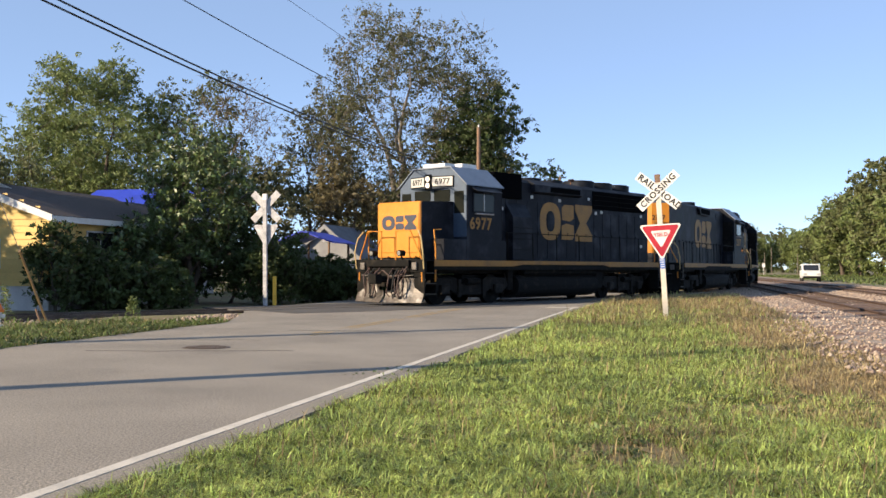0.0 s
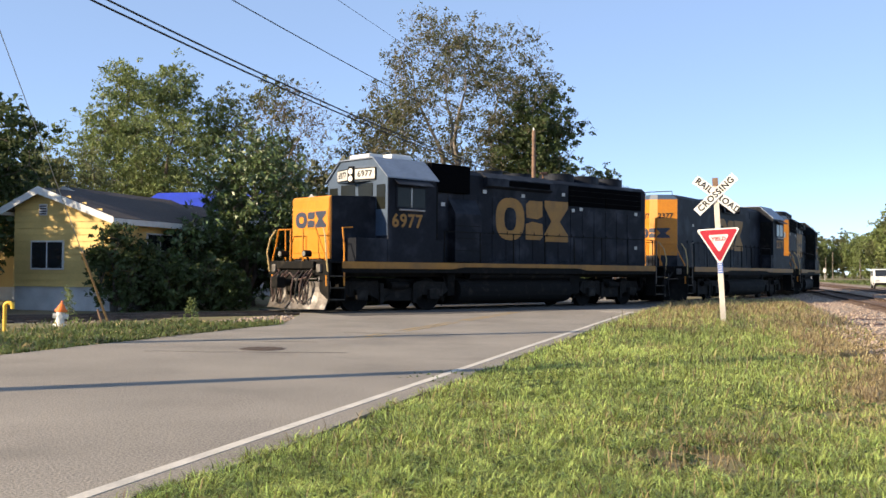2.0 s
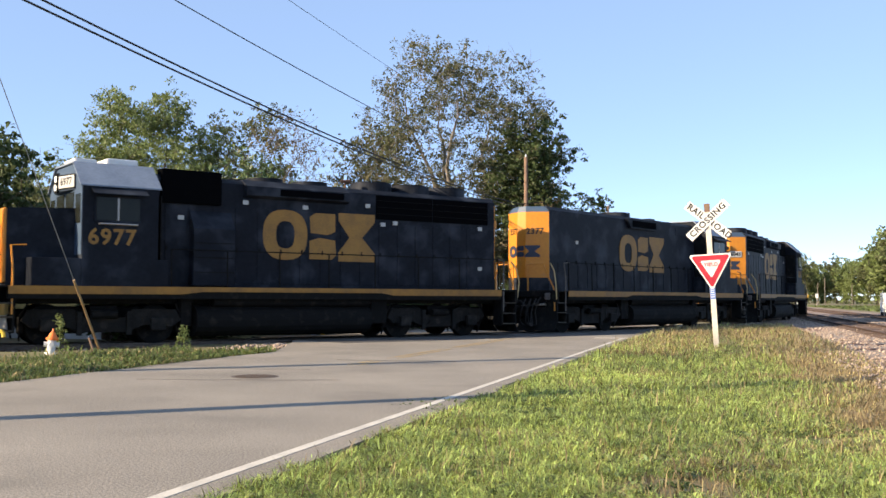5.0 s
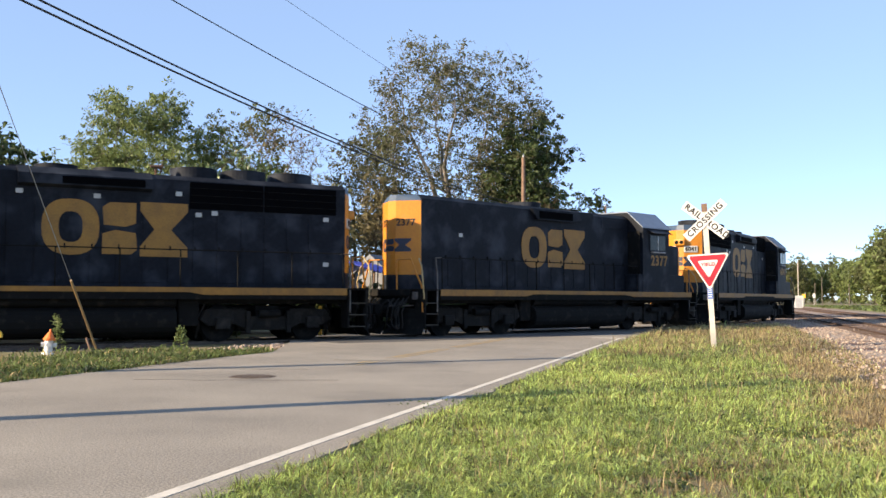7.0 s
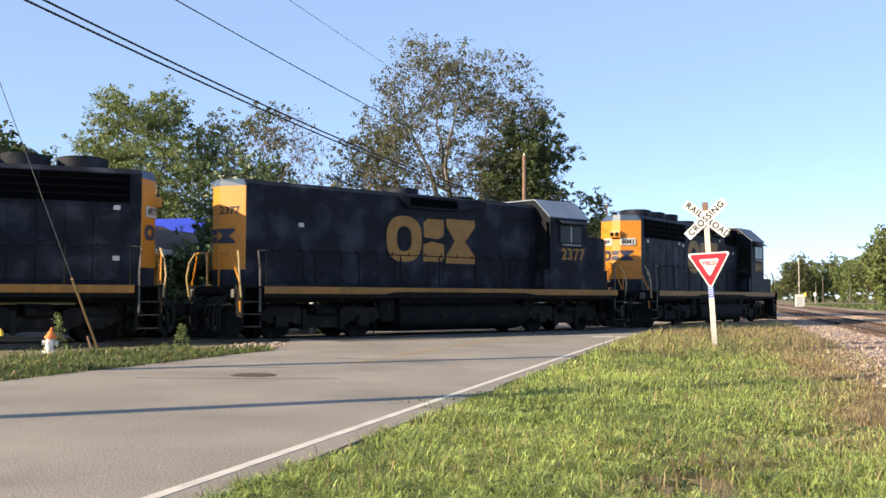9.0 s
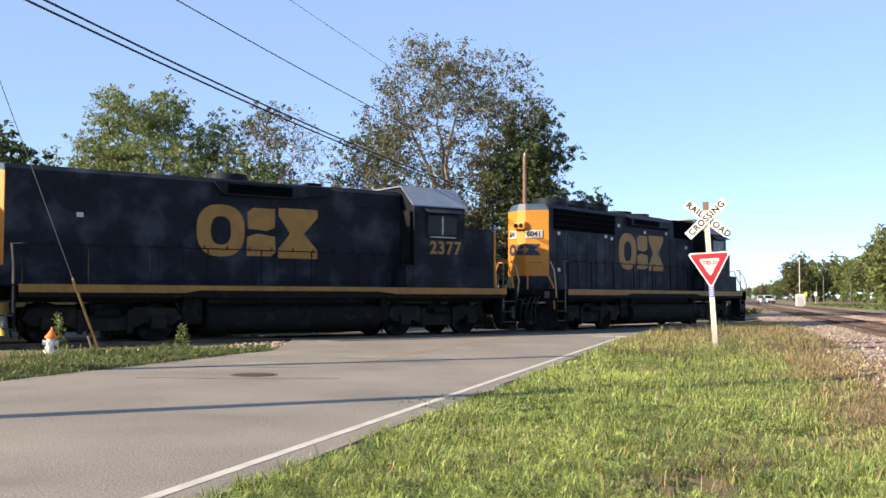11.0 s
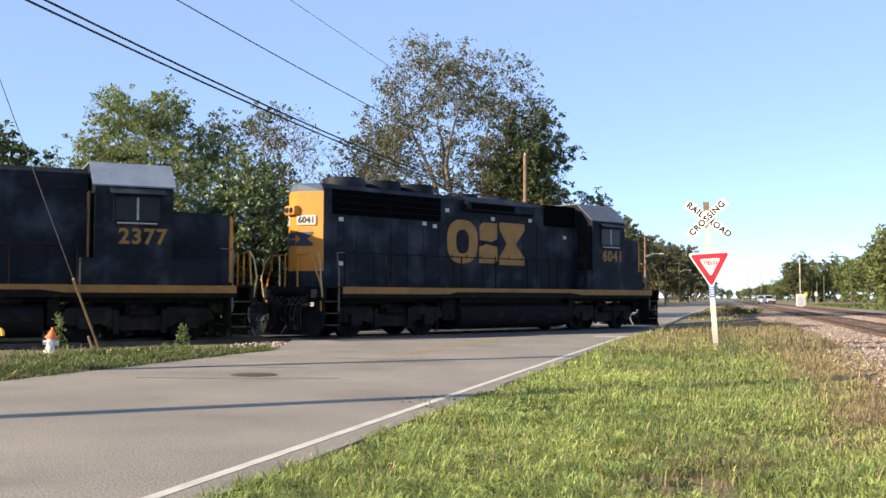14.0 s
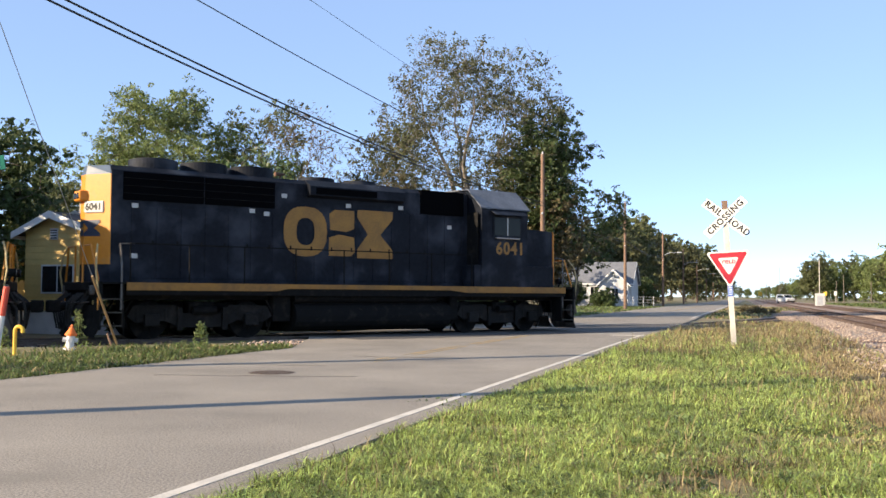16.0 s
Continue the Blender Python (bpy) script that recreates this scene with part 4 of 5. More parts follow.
def left_verge():
    rng = np.random.default_rng(12)
    rows, dry = [], []
    for i in range(26000):
        al = rng.uniform(8, 22.2)
        ac = -10.1 - abs(rng.normal(0, 1)) * 1.7 - (min(1, max(0, (al - 21) / 7)) * 2.4)
        q = road_at(al, ac)
        if np.min((BED_X - q.x) ** 2 + (BED_Y - q.y) ** 2) < 3.0:
            continue
        if al > 19.4 and rng.uniform() < (al - 19.4) / 2.6:
            continue
        h = .15 * rng.uniform(.4, 1.5) * (1 + .5 * noise.noise((q.x * 1.3, q.y * 1.3, 4.0)))
        (dry if rng.uniform() < .1 else rows).append((q.x, q.y, -.07, h))
    blades("grass", rows, VERGE, "rough green grass on the far verge", 3, .005)
    blades("dry_grass", dry, DRYBLADE, "dry grass stems on the far verge", 4, .005)
    far, straw = [], []
    for i in range(14000):
        al = rng.uniform(60, 125)
        ac = -10.6 - rng.uniform(0, 1) * 26 if rng.uniform() < .6 else -2.9 + rng.uniform(0, 7)
        q = road_at(al, ac)
        if np.min((BED_X - q.x) ** 2 + (BED_Y - q.y) ** 2) < 4.0:
            continue
        (straw if ac > -4 and rng.uniform() < .55 else far).append((q.x, q.y, -.06, .18 * rng.uniform(.4, 1.3)))
    blades("grass", far, VERGE, "green lawn beyond the crossing", 5, .008)
    blades("dry_grass", straw, DRYBLADE, "dry brown grass beside the far tracks", 6, .008)
    rows = []
    for i in range(14000):
        q = main_at(rng.uniform(-30, 130), 9.5 + 26 * rng.uniform(0, 1) ** .8)
        rows.append((q.x, q.y, -.06, .3 * rng.uniform(.4, 1.4)))
    blades("grass", rows, VERGE, "green grass strip beyond the far tracks", 7, .008)


left_verge()

# ---- trees ----
BARK = mat("grey-brown bark", (0.12, 0.095, 0.075), (0.07, 0.055, 0.045), rough=0.95, scale=3, fine=18, bump=0.6)
PALEBARK = mat("pale grey bark", (0.22, 0.19, 0.16), (0.13, 0.11, 0.09), rough=0.95, scale=3, fine=18, bump=0.6)
L_PECAN = leafy("dull olive autumn leaves", (0.12, 0.13, 0.056), (0.075, 0.07, 0.036))
L_GREEN = leafy("fresh green leaves", (0.21, 0.255, 0.09), (0.115, 0.15, 0.052))
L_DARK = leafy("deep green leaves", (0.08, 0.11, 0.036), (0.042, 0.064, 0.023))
L_GLOSS = leafy("glossy magnolia leaves", (0.125, 0.17, 0.055), (0.06, 0.092, 0.028), 0.5, 0.12, 0.42)
L_OLIVE = leafy("sunlit olive-green leaves", (0.15, 0.165, 0.07), (0.085, 0.095, 0.04))
L_BROWN = leafy("browning autumn leaves", (0.155, 0.13, 0.062), (0.1, 0.08, 0.042))
L_GLOSS.node_tree.nodes["Principled BSDF"].inputs["Specular IOR Level"].default_value = 0.55


def leaf_cloud(rng, centres, radii, per, size, flat=.8):
    """Leaf quads thrown round clump centres, thicker to the rim of each clump."""
    k = np.repeat(np.arange(len(centres)), per)
    n = len(k)
    d = rng.normal(0, 1, (n, 3))
    d /= np.linalg.norm(d, axis=1)[:, None]
    rad = rng.uniform(0, 1, n) ** .45
    p = centres[k] + d * (radii[k] * rad)[:, None] * np.array([1, 1, flat])
    u = rng.normal(0, 1, (n, 3))
    u /= np.linalg.norm(u, axis=1)[:, None]
    w = np.cross(u, rng.normal(0, 1, (n, 3)))
    w /= np.linalg.norm(w, axis=1)[:, None] + 1e-9
    s = (size * rng.uniform(.6, 1.4, n))[:, None]
    v = np.stack([p - u * s, p + w * s * .45, p + u * s, p - w * s * .45], 1).reshape(-1, 3)
    f = (np.arange(n) * 4)[:, None] + np.arange(4)
    return v, f


def tube(vs, fs, a, b, ra, rb, seg=5):
    a, b = np.array(a, float), np.array(b, float)
    d = b - a
    d /= np.linalg.norm(d) + 1e-9
    u = np.cross(d, (0, 0, 1.0) if abs(d[2]) < .9 else (1.0, 0, 0))
    u /= np.linalg.norm(u)
    w = np.cross(d, u)
    o = len(vs)
    for c, r in ((a, ra), (b, rb)):
        for i in range(seg):
            t = 2 * np.pi * i / seg
            vs.append(tuple(c + (u * np.cos(t) + w * np.sin(t)) * r))
    for i in range(seg):
        j = (i + 1) % seg
        fs.append((o + i, o + j, o + seg + j, o + seg + i))


def tree(x, y, height, width, leaf, label, seed, clumps=70, per=150, size=.14, bark=BARK, lumps=1.0, base=.22, trunk=.28, clump=1.0, category="tree", stems=1, shape=1.0, twiggy=0.0, lean=0.0):
    rng = np.random.default_rng(seed)
    T = thing("tree" if category == "tree" else "bush", pose(x, y, -.08), label, category)
    # clump centres inside a lumpy egg
    cs = []
    while len(cs) < clumps:
        v = rng.normal(0, 1, 3)
        v /= np.linalg.norm(v)
        r = rng.uniform(.25, 1) ** .5
        lump = .78 + lumps * .32 * noise.noise((v[0] * 1.6 + seed, v[1] * 1.6, v[2] * 1.6)) + lumps * .15 * noise.noise((v[0] * 4, v[1] * 4 + seed, v[2] * 4))
        zc = base + (1 - base) * .5
        q = np.array([v[0] * r * lump * width / 2, v[1] * r * lump * width / 2, height * (zc + v[2] * r * lump * (1 - base) * .5 * 1.15)])
        q[0] += lean * q[2] / height
        if q[2] > height * .98:
            continue
        taper = shape + (1 - shape) * (1 - (q[2] / height - base) / (1 - base))
        q[:2] *= taper
        cs.append(q)
    cs = np.array(cs)
    order = np.argsort(cs[:, 2] + np.hypot(cs[:, 0], cs[:, 1]) * .5)
    cs = cs[order]
    # skeleton: leaders, then each clump grows from the nearest lower node
    limb_v, limb_f, trunk_v, trunk_f = [], [], [], []
    nodes, rads = [], []
    for st in range(stems):
        prev = np.array([rng.normal(0, .12) * (stems > 1), rng.normal(0, .12) * (stems > 1), 0.0])
        dirn = np.array([rng.normal(0, .1), rng.normal(0, .1), 1.0]) if stems == 1 else np.array([math.cos(st * 6.28 / stems + .5) * .17, math.sin(st * 6.28 / stems + .5) * .17, 1.0])
        steps = 9
        for i in range(steps):
            nxt = prev + dirn * height * .74 / steps + np.array([rng.normal(0, .02), rng.normal(0, .02), 0]) * height
            nxt[0] += lean / steps
            ra, rb = trunk * (1 - i / (steps + 1)) ** 1.1, trunk * (1 - (i + 1) / (steps + 1)) ** 1.1
            tube(trunk_v, trunk_f, prev, nxt, ra * (1.35 if i == 0 else 1), rb, 8)
            if i >= 1:
                nodes.append(nxt), rads.append(rb)
            prev = nxt
    for q in cs:
        N = np.array(nodes)
        dv = q - N
        dist = np.linalg.norm(dv, axis=1) + np.maximum(0, N[:, 2] - q[2] + .4) * 3
        j = int(np.argmin(dist))
        a, r = N[j], min(rads[j] * .62, trunk * .4)
        mid = (a + q) / 2 + np.array([rng.normal(0, .07), rng.normal(0, .07), -.04]) * np.linalg.norm(q - a)
        r = max(r, .018)
        tube(limb_v, limb_f, a, mid, r, r * .75)
        tube(limb_v, limb_f, mid, q, r * .75, r * .4)
        nodes += [mid, q]
        rads += [r * .75, r * .5]
        for tw in range(2 + int(6 * twiggy)):
            e = q + rng.normal(0, .5, 3) * clump
            tube(limb_v, limb_f, q, e, max(.012, r * .3), .006, 3)
    ob = arrays("trunk", trunk_v, trunk_f, bark, T)
    ob.data.polygons.foreach_set("use_smooth", [True] * len(trunk_f))
    tagged(arrays("branchwork", limb_v, limb_f, bark, T), kind="stuff")
    if per:
        # each clump is a bunch of small sprays with gaps between
        sprays = np.repeat(cs, 9, axis=0)
        sprays = sprays + rng.normal(0, .5, sprays.shape) * clump * np.array([1, 1, .75])
        v, f = leaf_cloud(rng, sprays, clump * rng.uniform(.2, .46, len(sprays)), max(1, round(per / 9)), size, .7)
        arrays("crown", v, f, leaf, T)
    return T


broad_weeds()
PECAN = tree(.5, 63, 18.5, 17.0, L_PECAN, "tall spreading pecan tree with thin olive autumn leaves", 21, clumps=560, per=85, size=.09, lumps=.5, trunk=.32, clump=.85, stems=4, bark=PALEBARK, twiggy=.5, base=.1)
tree(4.9, 60, 13.2, 6.2, L_DARK, "dark green broadleaf tree beside the pecan", 22, clumps=150, per=130, size=.12, trunk=.25, clump=.85)
tree(7.9, 70, 10.4, 6.8, L_DARK, "smaller dark green tree with open branches", 23, lean=1.6, clumps=50, per=110, size=.12, trunk=.16, clump=.75)
tree(-17.4, 60, 14.6, 11.4, L_GREEN, "large green broadleaf tree behind the yellow house", 24, lumps=.45, clumps=230, per=220, size=.09, trunk=.3, clump=.9)
tree(-21.6, 66, 12.6, 9.4, L_GREEN, "green broadleaf tree with a rounded crown", 25, lumps=.5, clumps=150, per=200, size=.09, trunk=.25, clump=.9)
tree(-11.7, 61, 14.0, 7.4, L_OLIVE, "olive-green tree with a dead grey branch", 26, lumps=.6, clumps=85, per=95, size=.1, trunk=.24, clump=.85)
tree(-9.0, 57, 12.9, 7.0, L_BROWN, "nearly bare tree with sparse brown leaves", 27, clumps=80, per=18, size=.09, trunk=.24, clump=.9, bark=BARK, twiggy=.9, stems=2, base=.35)
tree(-24.0, 58, 9.6, 7.4, L_GREEN, "green tree low behind the yellow house", 37, clumps=90, per=150, size=.105, trunk=.2, clump=.9, base=.05)
tree(-20.3, 51, 8.0, 6.4, L_OLIVE, "olive-green tree low behind the yellow house", 38, clumps=80, per=140, size=.1, trunk=.18, clump=.85, base=.05)
tree(-5.0, 66, 12.6, 7.6, L_PECAN, "thin olive-brown tree behind the shed", 28, clumps=110, per=75, size=.11, trunk=.2, clump=.9, twiggy=.4)
tree(-22.0, 29.2, 11.0, 7.4, L_DARK, "broad dark tree shading the yellow house", 34, clumps=160, per=170, size=.13, trunk=.25, clump=.95, base=.12)
# the next two stand out of view, sized to shade the house front
tree(-19.6, 25.2, 5.6, 8.6, L_DARK, "unseen low dark tree added to shade the yard", 35, clumps=260, per=200, size=.13, trunk=.18, clump=.85, base=.06)
tree(-25.5, 19.0, 7.0, 7.0, L_DARK, "unseen broad dark tree added to shade the yard", 36, clumps=90, per=120, size=.13, trunk=.25, clump=1.0, base=.1)
tree(-7.1, 36.0, 6.5, 5.5, L_GLOSS, "dense glossy dark magnolia beside the track", 29, clumps=150, per=130, size=.085, trunk=.12, clump=.62, base=.06, stems=3)
tree(-9.3, 33.4, 3.0, 2.8, L_GLOSS, "dark shrub against the yellow house wall", 30, clumps=36, per=130, size=.09, trunk=.07, clump=.5, base=.02, category="bush")
# the last two are unseen, added to cast shade on the lower wall
for i, (x, y, h, w) in enumerate(((-15.4, 30.5, 4.4, 2.6), (-16.6, 27.4, 3.8, 4.4), (-18.2, 29.6, 4.4, 4.4))):
    tree(x, y, h, w, L_DARK, "thick hedge shrub shading the yellow house", 90 + i, clumps=70, per=120, size=.1, trunk=.06, clump=.65, base=.01, category="bush")
# these shrubs take the darkest leaf so its colour deepens their shade
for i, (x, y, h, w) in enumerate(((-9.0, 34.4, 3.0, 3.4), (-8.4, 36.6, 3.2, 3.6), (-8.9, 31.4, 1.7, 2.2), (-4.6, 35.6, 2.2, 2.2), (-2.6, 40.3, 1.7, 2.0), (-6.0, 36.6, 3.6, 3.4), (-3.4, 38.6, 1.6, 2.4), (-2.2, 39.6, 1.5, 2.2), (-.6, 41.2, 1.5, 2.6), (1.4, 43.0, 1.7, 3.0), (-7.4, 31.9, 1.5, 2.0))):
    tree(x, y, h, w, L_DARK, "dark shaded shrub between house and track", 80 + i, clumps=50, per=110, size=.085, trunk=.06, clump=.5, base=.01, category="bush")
for i, (x, y, h, w) in enumerate(((-10.0, 30.0, 2.7, 1.8), (-9.6, 31.6, 2.4, 1.8), (-14.4, 28.9, 3.2, 2.2), (-14.0, 27.6, 1.6, 2.0))):
    tree(x, y, h, w, L_DARK, "dark shrub at the front of the yellow house", 110 + i, clumps=36, per=110, size=.08, trunk=.05, clump=.42, base=.01, category="bush")
tree(-4.2, 36.8, 2.6, 2.6, L_DARK, "low dark shrub beside the magnolia", 31, clumps=30, per=120, size=.09, trunk=.06, clump=.5, base=.02, category="bush")
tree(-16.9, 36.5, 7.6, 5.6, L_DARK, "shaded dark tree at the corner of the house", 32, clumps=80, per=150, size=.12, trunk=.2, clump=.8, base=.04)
tree(-21.5, 38, 7.6, 6.0, L_DARK, "dark tree screening the yard", 33, clumps=70, per=140, size=.13, trunk=.2, clump=.95, base=.05)
for i, (x, y, h, w, lf) in enumerate(((-2.6, 56, 8.4, 5.6, L_BROWN), (1.6, 59, 8.0, 5.6, L_PECAN), (5.4, 60, 8.2, 5.0, L_BROWN), (-6.8, 52, 7.4, 4.6, L_PECAN))):
    tree(x, y, h, w, lf, "brownish undergrowth tree below the pecan", 40 + i, clumps=55, per=120, size=.13, trunk=.12, clump=.95, base=.04)
# trees that line the far road and the far side of the tracks
FAR = [tree(15.0, 141, 12.0, 10.0, L_OLIVE, "green roadside tree beyond the crossing", 50, clumps=80, per=110, size=.24, trunk=.25, clump=1.2, base=.03),
       tree(22.6, 144, 12.2, 9.5, L_PECAN, "olive roadside tree beyond the crossing", 51, clumps=80, per=110, size=.24, trunk=.25, clump=1.2, base=.03),
       tree(8.5, 134, 11.5, 9.0, L_PECAN, "olive roadside tree beyond the crossing", 52, clumps=80, per=110, size=.24, trunk=.25, clump=1.2, base=.03)]
for t, x, y, sz in ((0, 27.5, 166, 1.3), (1, 34.5, 192, 1.4), (2, 43.5, 226, 1.5), (1, 57, 276, 1.6), (0, 74, 335, 1.7), (2, 94, 410, 1.8), (0, 3.0, 128, 1.0), (1, 12, 152, 1.15), (2, 30, 178, 1.35), (0, -3, 122, .95), (2, 18.5, 150, 1.2), (0, 24.5, 158, 1.2), (1, 39, 208, 1.3), (0, 50, 250, 1.5)):
    copy_thing(FAR[t], pose(x, y, -.08, 0, 0, 70 * t + x * 9) @ Matrix.Scale(sz, 4))
for t, al, ac, sz in ((1, 250, -16, 1.3), (0, 285, -15, 1.4), (2, 325, -16, 1.5), (0, 370, -15, 1.5), (1, 420, -16, 1.6), (2, 480, -16, 1.6), (0, 560, -16, 1.7)):
    q = road_at(al, ac)
    copy_thing(FAR[t], pose(q.x, q.y, -.08, 0, 0, 70 * t + al) @ Matrix.Scale(sz, 4))
ROW = [tree(92, 176, 19.5, 15.0, L_OLIVE, "tall green tree in the row behind the tracks", 60, clumps=110, per=110, size=.36, trunk=.4, clump=1.9, base=.04),
       tree(84, 186, 15.5, 14.0, L_GREEN, "broad green tree in the row behind the tracks", 61, clumps=100, per=110, size=.34, trunk=.4, clump=1.8, base=.04)]
for i, (px, dist, sz) in enumerate(((.47, 178, .92), (.452, 196, .98), (.458, 215, .85), (.49, 166, 1.05), (.515, 152, 1.12), (.54, 140, 1.2), (.432, 262, .78), (.405, 300, .95), (.39, 330, .78), (.418, 285, .9), (.350, 300, .72), (.369, 310, .8), (.360, 330, .78), (.331, 520, .75), (.322, 600, .5), (.312, 680, .6), (.304, 760, .5), (.294, 800, .5), (.342, 420, .58), (.379, 360, .72), (.336, 560, .55), (.284, 800, .55), (.276, 800, .5), (.268, 760, .6), (.317, 560, .5), (.299, 700, .55))):
    copy_thing(ROW[i % 2], pose(px * dist, dist, -.08, 0, 0, 57 * i) @ Matrix.Scale(sz, 4))
# the fourth is grown to tree height to throw shade on the cottage
for i, (x, y, h, w) in enumerate(((13.4, 122, 2.6, 3.6), (17.2, 121, 1.8, 3.0), (24.6, 136, 4.0, 5.0), (8.6, 121, 9.5, 8.0))):
    tree(x, y, h, w, L_DARK, "garden greenery beside the white cottage", 100 + i, clumps=30, per=90, size=.2, trunk=.08, clump=.9, base=.02, category="bush")


for i, (x, y, h, w) in enumerate(((22.4, 75, .4, 2.2), (24.0, 84, .5, 2.4))):
    tree(x, y, h, w, L_BROWN, "low brown weedy thicket beside the joining tracks", 120 + i, clumps=24, per=90, size=.07, trunk=.03, clump=.34, base=.01, category="bush")


# ---- signs and poles ----
SIGNRED = mat("faded red sign sheeting", (0.43, 0.018, 0.032), (0.34, 0.014, 0.026), rough=0.45, scale=4, fine=30, bump=0.03)
SIGNGREEN = mat("green street sign sheeting", (0.02, 0.22, 0.13), (0.015, 0.17, 0.1), rough=0.4, scale=4, bump=0.03)
SIGNBLUE = mat("blue notice plate", (0.06, 0.16, 0.5), (0.05, 0.12, 0.4), rough=0.45, bump=0.03)
WOODPOLE = mat("weathered pole timber", (0.24, 0.15, 0.1), (0.14, 0.09, 0.065), rough=0.9, scale=2, fine=24, bump=0.4)
GALV = mat("galvanised metal", (0.45, 0.46, 0.47), (0.34, 0.35, 0.36), rough=0.5, metal=0.5, scale=5)
WIRE = mat("black cable sheath", (0.02, 0.02, 0.022), rough=0.7, bump=0.0)
ORANGE = mat("orange hydrant paint", (0.85, 0.2, 0.03), (0.7, 0.15, 0.03), rough=0.5, scale=8)
YPOST = mat("yellow post paint", (0.8, 0.5, 0.05), (0.66, 0.38, 0.04), rough=0.55, scale=4)
ROADYAW = -16.2     # turn about z that lines a thing up with the road


# dark mottling holds grime plus the dappled leaf shade, put into the colour
DAPPLEDWHITE = mat("dirty sign back with leaf shade", (0.5, 0.5, 0.52), (0.24, 0.24, 0.25), rough=0.7, scale=5, fine=22)


POSTPAINT = mat("flaking off-white post paint", (0.62, 0.57, 0.5), (0.45, 0.4, 0.34), rough=0.85, scale=3, fine=20, bump=0.2)


def crossbuck(base, lean, label, back=False, centre=3.05, blue=True, drop=.8, side=.505, tilt=45):
    """Post, two crossed blades with their words, a yield sign below. Its face looks along local -y."""
    T = thing("crossing_sign", base @ pose(0, 0, 0, 0, lean, 0), label, "railroad sign", "crossing signs")
    top = centre + .41
    part("post", box(B(), -.065, .065, -.05, .05, -.25, top, .008), DAPPLEDWHITE if back else POSTPAINT, T)
    part("post_cap", box(B(), -.07, .07, -.055, .055, top - .2, top + .004), WOODPOLE if blue else WHITE, T)
    for i, (turn, y) in enumerate(((tilt, -.055), (-tilt, -.075))):
        bl = part("blade", box(B(), -.64, .64, -.008, .008, -.115, .115, 0), DAPPLEDWHITE if back else WHITE, T, at=pose(0, y, centre, 0, turn, 0))
        if back:
            continue
        if turn > 0:
            writing("word", "RAIL", .215, DARKTEXT, bl, pose(-.36, -.009, 0, 90, 0, 0), 1.12)
            writing("word", "ROAD", .215, DARKTEXT, bl, pose(.38, -.009, 0, 90, 0, 0), 1.12)
        else:
            writing("word", "CROSSING", .215, DARKTEXT, bl, pose(0, -.009, 0, 90, 0, 0), 1.12)
    cz = centre - drop
    def tri(r, y0, y1, cut):
        pts = []
        for k in range(3):
            a = radians(90 + 120 * k + 60)
            p = Vector((math.cos(a), math.sin(a))) * r
            q = Vector((-math.sin(a), math.cos(a))) * cut
            pts += [(p.x - q.x, cz - .05 + p.y - q.y), (p.x + q.x, cz - .05 + p.y + q.y)]
        return prism(B(), pts, y0, y1)
    plate = part("yield_plate", tri(side, -.075, -.055, .03), DAPPLEDWHITE if back else WHITE, T, "white-edged yield plate")
    if not back:
        part("red_field", tri(side * .89, -.079, -.075, .025), SIGNRED, T, "red triangular border")
        part("white_centre", tri(side * .47, -.083, -.079, .02), WHITE, T)
        writing("word", "YIELD", side * .23, SIGNRED, T, pose(0, -.085, cz - .01, 90, 0, 0), 1.05)
    if blue:
        part("notice_plate", box(B(), -.06, .06, -.06, -.052, cz - .86, cz - .58), SIGNBLUE, T, "small blue notice plate")
        bm = B()
        for k in range(4):
            box(bm, -.045, .045, -.063, -.06, cz - .82 + k * .055, cz - .80 + k * .055)
        part("print_bars", bm, WHITE, T)
    for z in (centre, cz + .1, cz - .3):
        part("bolt", rod(B(), (0, -.09, z), (0, -.05, z), .012, 8), GALV, T)
    return T


crossbuck(pose(6.76, 25.0, -.06, 0, 0, ROADYAW), -3.35, "white crossbuck on a leaning post with red yield sign", centre=3.25, drop=1.1, side=.56, tilt=41)
crossbuck(pose(-4.27, 33.1, -.06, 0, 0, ROADYAW + 180), 0.5, "white crossbuck beyond the track seen from behind", back=True, centre=3.3, blue=False, side=.47)


def wood_pole(along, across, h, label, arm=True, gear=False, thick=.16):
    T = thing("utility_pole", pose(*road_at(along, across, -.1), 0, 0, ROADYAW), label, "utility pole", "roadside poles")
    part("shaft", rod(B(), (0, 0, -.3), (0, 0, h + .1), thick, 12, thick * .65), WOODPOLE, T, smooth=False)
    if arm:
        part("bracket", box(B(), -.05, .05, -.2, .2, 5.9, 6.0), GALV, T)
        part("insulator", rod(B(), (0, 0, h + .1), (0, 0, h + .25), .05, 8), GALV, T)
    if gear:
        part("transformer", rod(B(), (.32, 0, h - 2.2), (.32, 0, h - 1.3), .22, 14), GALV, T)
    return T


near_pole = wood_pole(12.9, -11.85, 9.2, "tall weathered timber utility pole by the verge", thick=.2)
wood_pole(4.39, -11.66, 7.5, "short timber pole on the road verge", arm=False, thick=.21)
for al, h in ((55.6, 9.2), (93.4, 9.8)):
    wood_pole(al, -11.35, h, "weathered timber utility pole along the road")
